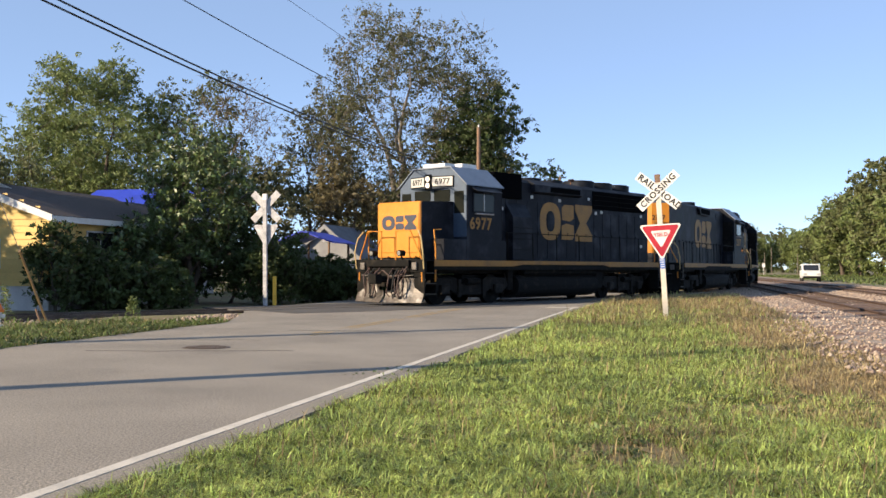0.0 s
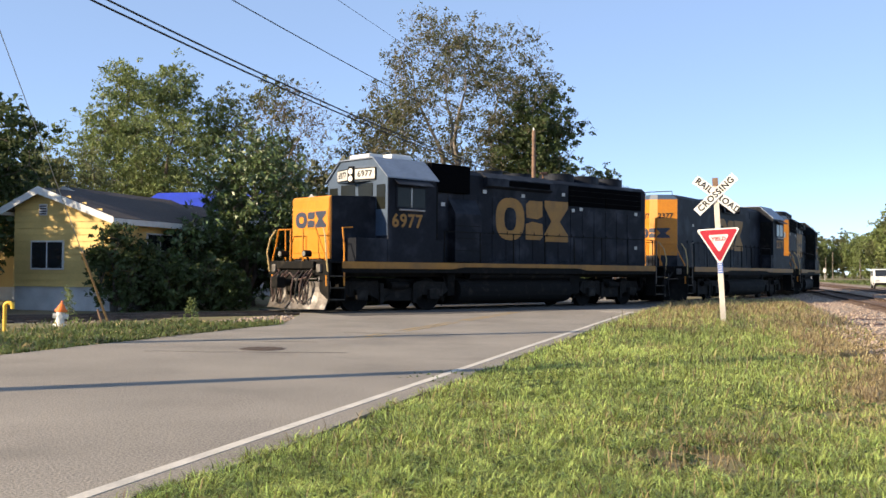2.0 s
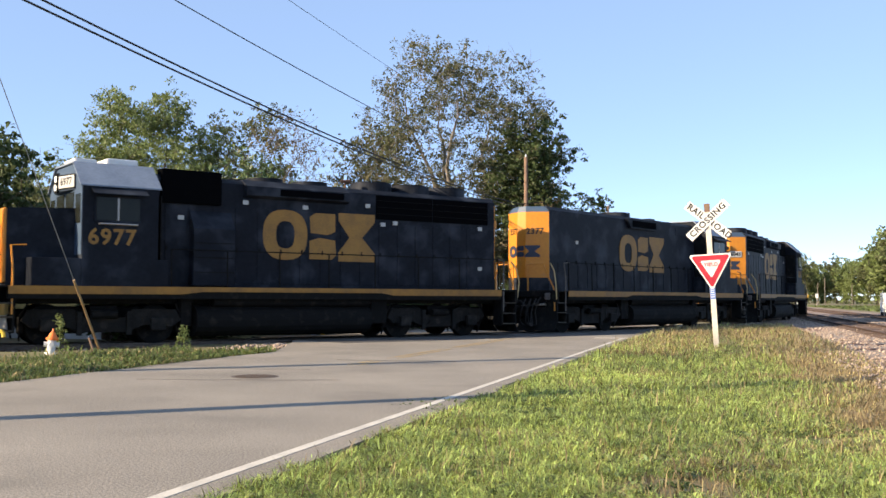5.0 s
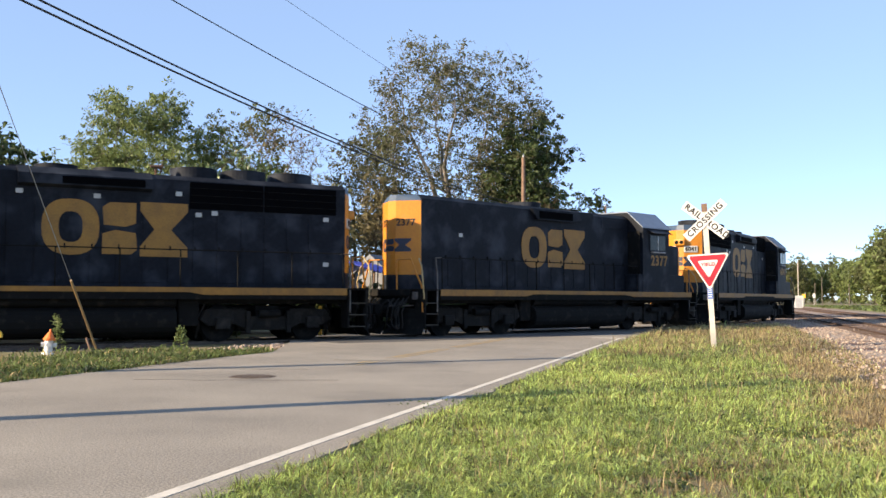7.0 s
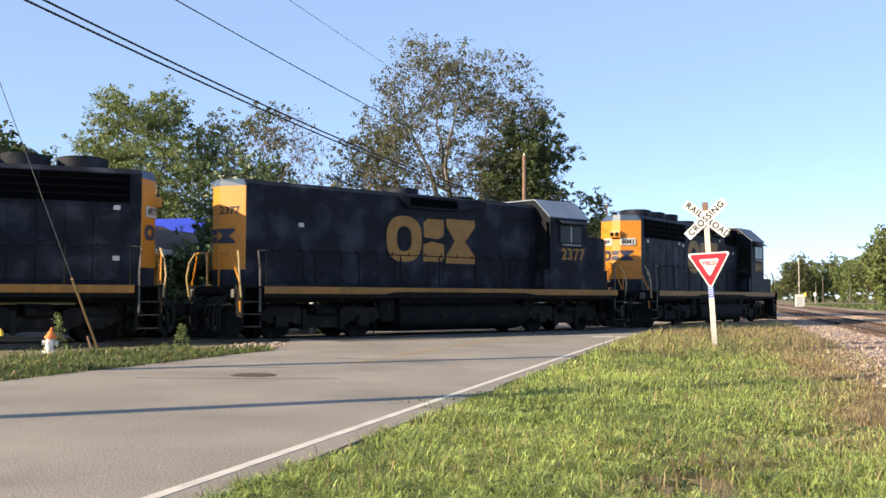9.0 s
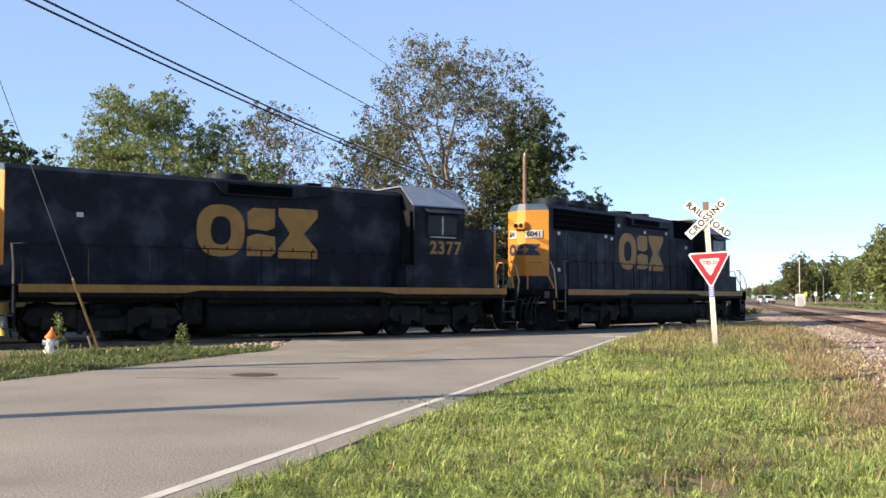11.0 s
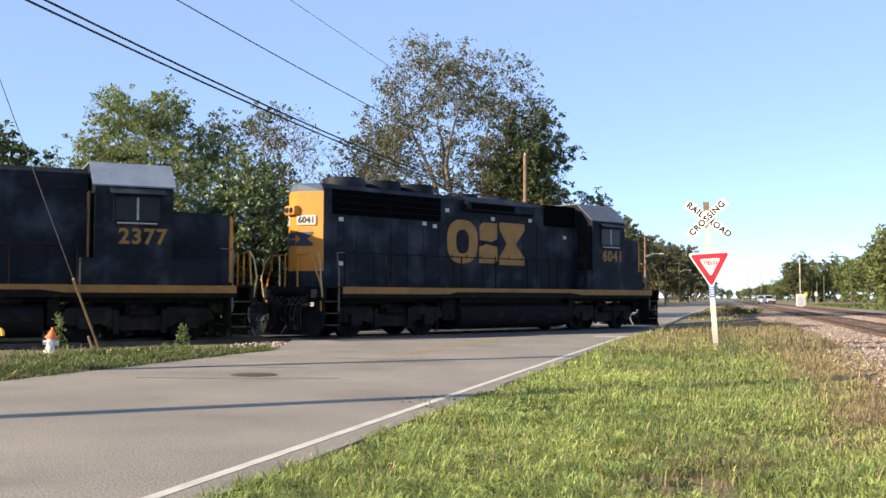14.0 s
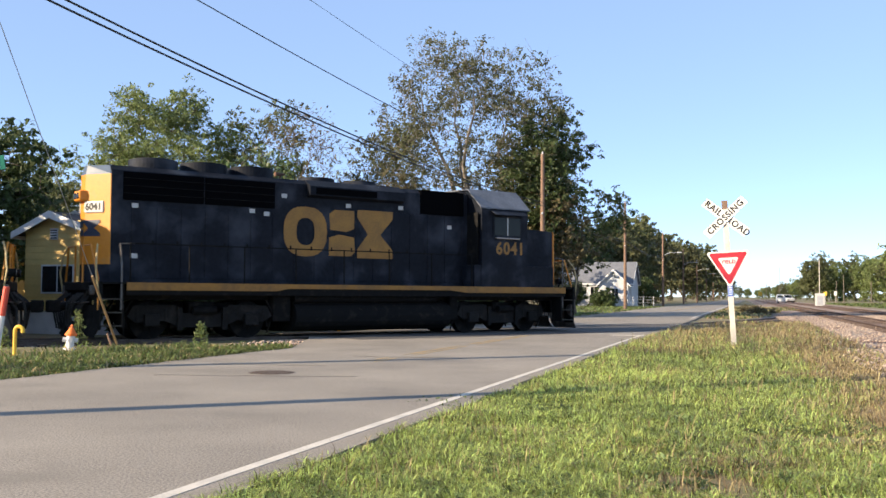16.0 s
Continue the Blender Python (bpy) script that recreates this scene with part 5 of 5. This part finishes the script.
for al, h in ((133, 9.4), (172, 9.0), (214, 8.6), (256, 8.6), (300, 8.6)):
    p = wood_pole(al, -11.3, h, "distant timber pole with a street lamp")
    part("lamp_arm", pipe(B(), [(0, 0, 6.6), (1.0, 0, 7.0), (1.9, 0, 7.0)], .04), GALV, p)
    part("lamp_head", box(B(), 1.8, 2.4, -.12, .12, 6.92, 7.05, .03), GALV, p)


def cable(name, a, b, sag, r, label):
    bm = B()
    pts = []
    for i in range(25):
        u = i / 24
        p = Vector(a).lerp(Vector(b), u)
        p.z -= sag * 4 * u * (1 - u)
        pts.append(p)
    pipe(bm, pts, r, 5)
    return tagged(part(name, bm, WIRE), label, "overhead wire", "overhead wires")


for z, sag, r, off in ((6.25, .45, .022, .1), (6.5, .5, .022, -.08), (7.75, .3, .014, 0), (9.35, .15, .007, 0)):
    for a0, a1 in ((12.9, 55.6), (55.6, 93.4), (93.4, 133)):
        q0, q1 = -11.55 if a0 == 12.9 else -11.35, -11.55 if a1 == 12.9 else -11.35
        cable("power_cable", road_at(a0, q0 + off, z), road_at(a1, q1 + off, z), sag, r, "black overhead cable between the roadside poles")


def guy():
    base, top = Vector((-8.1, 23.8, -.05)), Vector(road_at(12.9, -11.55, 6.0))
    T = thing("guy_wire", Matrix.Translation(base), "steel guy wire with a dull yellow guard", "guy wire")
    d = top - base
    part("strand", rod(B(), (0, 0, 0), d, .008, 5), GALV, T)
    part("guard", rod(B(), d * .01, d * .27, .028, 8), mat("faded yellow plastic guard", (0.42, 0.28, 0.14), (0.3, 0.18, 0.09), rough=0.6), T)
    part("anchor", rod(B(), (-.15, .05, -.05), (-.28, .05, .32), .03, 6), WOODPOLE, T)


guy()


def hydrant():
    T = thing("fire_hydrant", pose(-8.68, 22.3, -.07, 0, 5, 20) @ Matrix.Scale(.82, 4), "white fire hydrant with an orange cap in the grass", "fire hydrant")
    part("barrel", rod(B(), (0, 0, 0), (0, 0, .42), .11, 16), WHITE, T)
    part("base_flange", rod(B(), (0, 0, .02), (0, 0, .08), .17, 16), WHITE, T)
    part("bonnet", rod(rod(B(), (0, 0, .42), (0, 0, .48), .16, 16), (0, 0, .48), (0, 0, .64), .135, 16, .05), ORANGE, T, "orange bonnet")
    part("operating_nut", rod(B(), (0, 0, .64), (0, 0, .72), .03, 5), ORANGE, T)
    for a in (0, 90, 180):
        c, s = math.cos(radians(a)), -math.sin(radians(a))
        part("nozzle", rod(B(), (0, 0, .3), (.2 * c, .2 * s, .3), .065, 12), WHITE, T)


hydrant()


def markers():
    T = thing("marker_post", pose(-9.04, 19.5, -.07, 0, 8, 0), "leaning white marker post with a red top", "marker post")
    part("stake", rod(B(), (0, 0, 0), (0, 0, .85), .06, 10), WHITE, T)
    part("top_band", rod(B(), (0, 0, .85), (0, 0, 1.42), .062, 10), mat("red post paint", (0.7, 0.08, 0.04), rough=.5), T, "red upper band")
    T = thing("marker_post", pose(-9.42, 19.9, -.07, 0, 5, 0), "yellow pipeline marker post on the verge", "marker post")
    part("stake", rod(B(), (0, 0, 0), (0, 0, 1.4), .055, 10), YPOST, T)
    T = thing("vent_pipe", pose(-9.1, 20.5, -.07), "short yellow pipe with a hooked top", "vent pipe")
    pts = [(0, 0, 0), (0, 0, .52)] + [(.08 - .08 * math.cos(radians(a)), 0, .52 + .08 * math.sin(radians(a))) for a in (30, 60, 90, 120, 150, 180)] + [(.16, 0, .47)]
    part("bent_tube", pipe(B(), pts, .04, 10), YPOST, T)
    T = thing("marker_post", pose(-4.0, 33.3, -.06), "yellow marker post beside the far crossbuck", "marker post")
    part("stake", box(B(), -.06, .06, -.05, .05, 0, 1.02, .01), YPOST, T)
    # street name blades on the near pole
    q = road_at(12.9, -11.55, 0)
    T = thing("street_sign", pose(q.x, q.y, 0, 0, 0, 12), "green street name sign fixed to the timber pole", "street sign")
    blade = part("sign_blade", box(B(), -.2, .36, -.01, .01, -.11, .11, .006), SIGNGREEN, T, at=pose(0, -.2, 3.2, 0, -8, 0))
    writing("word", "AVE", .09, WHITE, blade, pose(.2, -.012, .035, 90, 0, 0))
    part("print_bar", box(B(), .15, .28, -.016, -.01, -.08, -.03), WHITE, blade)
    part("lower_blade", box(B(), -.1, .12, -.19, -.17, 2.72, 2.92, .008), mat("teal sign sheeting", (0.05, 0.25, 0.28), rough=.4, bump=0.0), T)


markers()


def weed(x, y, h, seed, leaf):
    rng = np.random.default_rng(seed)
    T = thing("weed", pose(x, y, -.07), "tall leafy weed standing in the verge grass", "weed")
    sv, sf = [], []
    tube(sv, sf, (0, 0, 0), (.02, 0, h), .008, .004)
    cs = []
    for i in range(16):
        z = h * (.1 + .9 * i / 16)
        a, l = i * 2.4, .16 * (1.15 - i / 16)
        tip = (math.cos(a) * l, math.sin(a) * l, z + .06)
        tube(sv, sf, (0, 0, z), tip, .005, .003, 3)
        cs.append(tip)
    arrays("stem", sv, sf, BLADE, T)
    v, f = leaf_cloud(rng, np.array(cs), np.full(len(cs), .09), 14, .035)
    arrays("foliage", v, f, leaf, T)


weed(-8.72, 22.9, .85, 3, L_GREEN)
weed(-5.75, 22.3, .6, 4, L_GREEN)
weed(-9.6, 21.0, .5, 6, L_GREEN)

# ---- buildings ----
SIDING = mat("pale yellow painted siding", (0.66, 0.46, 0.16), (0.55, 0.38, 0.13), rough=0.7, scale=1.5, fine=20, bump=0.1, spread=0.08)
SHINGLE = mat("dark brown roof shingles", (0.07, 0.05, 0.045), (0.04, 0.03, 0.027), rough=0.9, scale=3, fine=30, bump=0.5)
FOUND = mat("whitewashed block foundation", (0.62, 0.62, 0.62), (0.45, 0.45, 0.45), rough=0.9, scale=2)
TARP = mat("blue plastic tarpaulin", (0.03, 0.06, 0.5), (0.02, 0.04, 0.36), rough=0.4, scale=1.5, fine=8, bump=0.4)
WHITEWALL = mat("white clapboard", (0.5, 0.51, 0.52), (0.4, 0.41, 0.42), rough=0.75, scale=2)
GREYWALL = mat("dull grey clapboard", (0.26, 0.265, 0.275), (0.18, 0.18, 0.19), rough=0.8, scale=2)
GREYROOF = mat("grey shingle roof", (0.17, 0.18, 0.2), (0.11, 0.115, 0.13), rough=0.9, scale=3, fine=25)
WINDOW = mat("dark window glass", (0.02, 0.022, 0.025), rough=0.1, bump=0.0, spec=0.7)


def gable_house(m, w, l, eave, ridge, wall, roof, label, siding=True, windows=(), found=.5, over=.3, base=FOUND, trim=WHITE, peak=None, eave_left=None):
    """Gable front on local y = 0 facing -y; runs back along +y. x from -w to 0 (right front corner at the origin)."""
    H = thing("house", m, label, "house")
    body = part("foundation", box(B(), -w + .03, -.03, .03, l - .03, -.2, found), base, H)
    cx = -w / 2 if peak is None else -peak
    low = eave if eave_left is None else eave_left
    bm = B()
    prism(bm, [(-w, found), (0, found), (0, eave), (cx, ridge), (-w, low)], 0, l)
    walls = part("wall", bm, wall, H)
    if siding:
        z = found
        while z < ridge - .12:
            b = 0 if z < eave else cx * (z - eave) / (ridge - eave)
            a = -w if z < low else -w + (cx + w) * (z - low) / (ridge - low)
            bm = B()
            prism(bm, [(0, z), (-.028, z), (-.008, z + .19), (0, z + .19)], a + .01, b - .01, "x")
            part("siding_board", bm, wall, walls)
            if z < eave - .2:
                bm = B()
                prism(bm, [(0, z), (.028, z), (.008, z + .19), (0, z + .19)], 0.01, l)
                part("siding_board", bm, wall, walls)
            z += .2
    for sd in (-1, 1):
        bm = B()
        half, foot = (-cx, eave) if sd > 0 else (w + cx, low)
        x_e = cx + sd * (half + over)
        dz = (ridge - foot) / half * over
        prism(bm, [(cx, ridge + .02), (cx, ridge + .12), (x_e, foot - dz + .12), (x_e, foot - dz + .02)], -over, l + over)
        part("roof", bm, roof, H)
        bm = B()
        prism(bm, [(cx, ridge - .1), (cx, ridge + .13), (x_e, foot - dz + .13), (x_e, foot - dz - .08)], -over - .03, -over + .001)
        part("barge_board", bm, trim, H, "painted barge board")
        part("eave_board", box(B(), x_e - .015, x_e + .015, -over, l + over, foot - dz - .08, foot - dz + .1), trim, H)
    part("gable_vent", box(B(), cx - .14, cx + .14, -.05, 0, ridge - .75, ridge - .4), FOUND, H)
    for k in range(4):
        part("vent_slat", box(B(), cx - .12, cx + .12, -.06, -.05, ridge - .72 + k * .08, ridge - .69 + k * .08), BLACK, H)
    for side, a, z0, ww, hh in windows:
        wn_ = part("window", box(B(), -ww / 2, ww / 2, -.06, .02, 0, hh, .01), FOUND, H, at=pose(a, 0, z0) if side == "front" else pose(0, a, z0, 0, 0, 90) if side == "side" else pose(-w, a, z0, 0, 0, -90))
        for k in (0, 1):
            x0 = -ww / 2 + .05 + k * (ww / 2 - .025)
            part("pane", box(B(), x0, x0 + ww / 2 - .075, -.066, -.06, .05, hh - .05), WINDOW, wn_)
    return H


gable_house(pose(-10.3, 30.4, 0, 0, 0, ROADYAW), 3.5, 9.5, 2.77, 3.63, SIDING, SHINGLE, "pale yellow clapboard house with dark shingle roof", windows=(("front", -2.25, 1.2, 1.2, .9), ("side", 2.6, 1.4, 1.5, 1.0), ("side", 5.6, 1.2, .9, 1.3)), found=.68, peak=2.42, eave_left=3.12)
gable_house(pose(-11.3, 38.0, 0, 0, 0, ROADYAW), 7.5, 7.0, 2.8, 4.3, SIDING, SHINGLE, "rear wing of the yellow house under dark shingles", siding=False)


def tarp_shed():
    H = thing("shed", pose(-11.8, 47.5, 0, 0, 0, ROADYAW), "low shed whose roof is covered by blue tarpaulin", "shed")
    part("wall", box(B(), -3.4, 1.6, 0, 4, -.1, 4.0), FOUND, H)
    bm = B()
    prism(bm, [(-.3, 4.0), (2.2, 5.1), (4.3, 4.0)], -3.8, 2.0, "x")
    part("roof", bm, TARP, H, "crumpled blue tarpaulin")
    H = thing("carport", pose(-3.6, 41.2, 0, 0, 0, ROADYAW), "lean-to with a sagging blue tarpaulin roof", "carport")
    for x in (-.9, .9):
        for y in (0, 2.4):
            part("post", rod(B(), (x, y, -.1), (x, y, 2.3), .05, 8), WOODPOLE, H)
    bm = B()
    prism(bm, [(-1.25, 2.35), (-.2, 2.75), (1.2, 2.28), (1.2, 2.24), (-.2, 2.7), (-1.25, 2.3)], -.3, 2.7)
    part("roof", bm, TARP, H, "blue tarpaulin")
    for k in range(6):
        part("fence_board", box(B(), -1.1 + k * .3, -.86 + k * .3, 2.5, 2.54, 0, 1.6), WOODPOLE, H)


tarp_shed()
gable_house(pose(-1.9, 50.0, 0, 0, 0, ROADYAW), 3.4, 5.0, 1.8, 3.3, GREYWALL, GREYROOF, "small pale grey shed with a grey gable roof", siding=False, over=.2, trim=GREYWALL)


def white_tank():
    T = thing("storage_box", pose(-2.6, 44.0, -.06, 0, 0, ROADYAW), "plain white metal box beside the shed", "storage box")
    part("cabinet", box(B(), -.7, .7, 0, .9, .9, 1.5, .03), WHITE, T)
    part("lid", box(B(), -.74, .74, -.04, .94, 1.5, 1.56, .02), WHITE, T)
    part("stand", box(B(), -.6, .6, .1, .8, 0, .9), FOUND, T)


white_tank()


def spiky_plant(x, y, seed):
    T = thing("yucca_plant", pose(x, y, -.1), "spiky green yucca clump near the crossing", "plant")
    rng = np.random.default_rng(seed)
    n = 90
    a, el = rng.uniform(0, 6.28, n), rng.uniform(.3, 1.5, n)
    d = np.stack([np.cos(a) * np.cos(el), np.sin(a) * np.cos(el), np.sin(el)], 1)
    s = np.stack([-np.sin(a), np.cos(a), np.zeros(n)], 1) * .03
    L = rng.uniform(.7, 1.15, n)[:, None]
    b = np.array([0, 0, .25]) + d * .1
    v = np.stack([b - s, b + s, b + d * L * .6 + s * .8, b + d * L * .6 - s * .8, b + d * L], 1).reshape(-1, 3)
    o = (np.arange(n) * 5)[:, None]
    arrays("leaves", v, np.concatenate([o + [0, 1, 2], o + [0, 2, 3], o + [3, 2, 4]]), L_DARK, T)
    part("stump", rod(B(), (0, 0, 0), (0, 0, .4), .12, 8), BARK, T)


for i, (x, y) in enumerate(((-2.4, 40.5), (-1.6, 41.4), (-3.1, 39.2))):
    spiky_plant(x, y, 70 + i)

gable_house(pose(23.4, 133.0, 0, 0, 0, ROADYAW + 90), 7.6, 11.0, 2.9, 5.5, WHITEWALL, GREYROOF, "white cottage with a grey roof beyond the crossing", siding=False, windows=(("left", 2.0, 1.0, 1.0, 1.4), ("left", 4.6, 1.0, 1.0, 1.4), ("left", 7.2, 1.0, 1.0, 1.4), ("left", 9.4, 1.0, 1.0, 1.4)))
gable_house(pose(20.6, 124.0, 0, 0, 0, ROADYAW), 3.6, 3.0, 2.7, 4.4, WHITEWALL, GREYROOF, "small gabled porch of the white cottage", siding=False, windows=(("front", -1.6, 1.0, .9, 1.2),))


def far_fence():
    T = thing("fence", pose(*road_at(122, -16.5, -.05), 0, 0, ROADYAW + 8), "grey wire fence in front of the white cottage", "fence")
    for i in range(9):
        part("post", rod(B(), (-i * 1.2 + 5, 0, 0), (-i * 1.2 + 5, 0, 1.25), .04, 6), GALV, T)
    for z in (.5, .85, 1.2):
        part("rail", rod(B(), (-4.7, 0, z), (5, 0, z), .02, 6), GALV, T)


far_fence()


def far_side():
    """Track-side fittings far off: signal cabinet with mast, road signs, small poles."""
    T = thing("signal_cabinet", pose(50.0, 141, -.05, 0, 0, ROADYAW), "white signal cabinet with a tall mast by the tracks", "signal cabinet")
    part("cabinet", box(B(), -.6, .6, -.5, .5, 0, 1.8, .04), BOARD, T)
    part("cabinet_door", box(B(), -.4, .4, -.52, -.5, .15, 1.5, .02), GALV, T)
    part("mast", rod(B(), (0, .7, 0), (0, .7, 6.7), .055, 8), POSTPAINT, T)
    for i, (px, d, h) in enumerate(((.371, 190, 4.5), (.378, 190, 5.5), (.405, 175, 4.0), (.302, 260, 7.5), (.315, 260, 9.0))):
        P = thing("utility_pole", pose(px * d, d, -.1), "thin distant timber pole", "utility pole")
        part("shaft", rod(B(), (0, 0, 0), (0, 0, h), .08, 8, .06), PALEBARK, P)
    for px, d, m_, w in ((.296, 240, YPOST, .8), (.36, 210, YPOST, .6), (.37, 190, WHITE, .5)):
        S_ = thing("road_sign", pose(px * d, d, -.05, 0, 0, ROADYAW), "small distant road sign on a post", "road sign")
        part("post", rod(B(), (0, 0, 0), (0, 0, 2.4), .05, 6), GALV, S_)
        part("plate", box(B(), -w / 2, w / 2, -.07, -.05, 1.6, 2.4, .01), m_, S_)


far_side()


def vehicle(name, m, label, paint):
    V = thing(name, m, label, "vehicle")
    bm = B()
    prism(bm, [(-2.3, .35), (-2.35, .95), (-1.35, 1.1), (-.75, 1.75), (1.9, 1.8), (2.3, 1.0), (2.3, .35)], -.88, .88)
    bmesh.ops.bevel(bm, geom=bm.edges[:], offset=.06, segments=2, affect="EDGES")
    part("body", bm, paint, V)
    bm = B()
    prism(bm, [(-1.34, 1.16), (-1.38, 1.14), (-.84, 1.7), (-.8, 1.7)], -.72, .72)
    part("windscreen", bm, WINDOW, V)
    for y in (-.89, .885):
        part("side_window", box(B(), -.7, 1.7, y, y + .01, 1.15, 1.62), WINDOW, V)
    for x in (-1.5, 1.45):
        for y in (-.9, .72):
            w = part("wheel", rod(B(), (x, y, .33), (x, y + .18, .33), .33, 18), RUBBER, V)
            part("rim", rod(B(), (x, y - .005, .33), (x, y + .185, .33), .19, 14), GALV, w)
    for y in (-.62, .62):
        part("headlight", box(B(), -2.37, -2.3, y - .16, y + .16, .68, .86, .02), GALV, V)
    part("bumper", box(B(), -2.42, -2.3, -.86, .86, .35, .58, .03), BLACK, V)
    return V


VAN_X, VAN_Y = 42.2, 101.0


def van_pose(t):
    k = -6.0 * t
    return pose(VAN_X + k * .322, VAN_Y + k * .947, -.05, 0, 0, 71.2)


VAN = vehicle("van", van_pose(0), "white van driving along the track-side lane", WHITE)
vehicle("car", pose(66.4, 207, -.05, 0, 0, 100), "white parked car far down the tracks", WHITE)

for T, pts, shift in MAINS:
    for n in range(190):
        q = main_at(-72 + n * .58, shift)
        tie(T, q.x, q.y, radians(MAIN_YAW), .036)
for n in range(-100, 110):
    x, y, a = track_at(n * .56)
    if not -13.6 < across_road(x, y) < -2.6:
        tie(WYE, x, y, a, -.075)

motions()
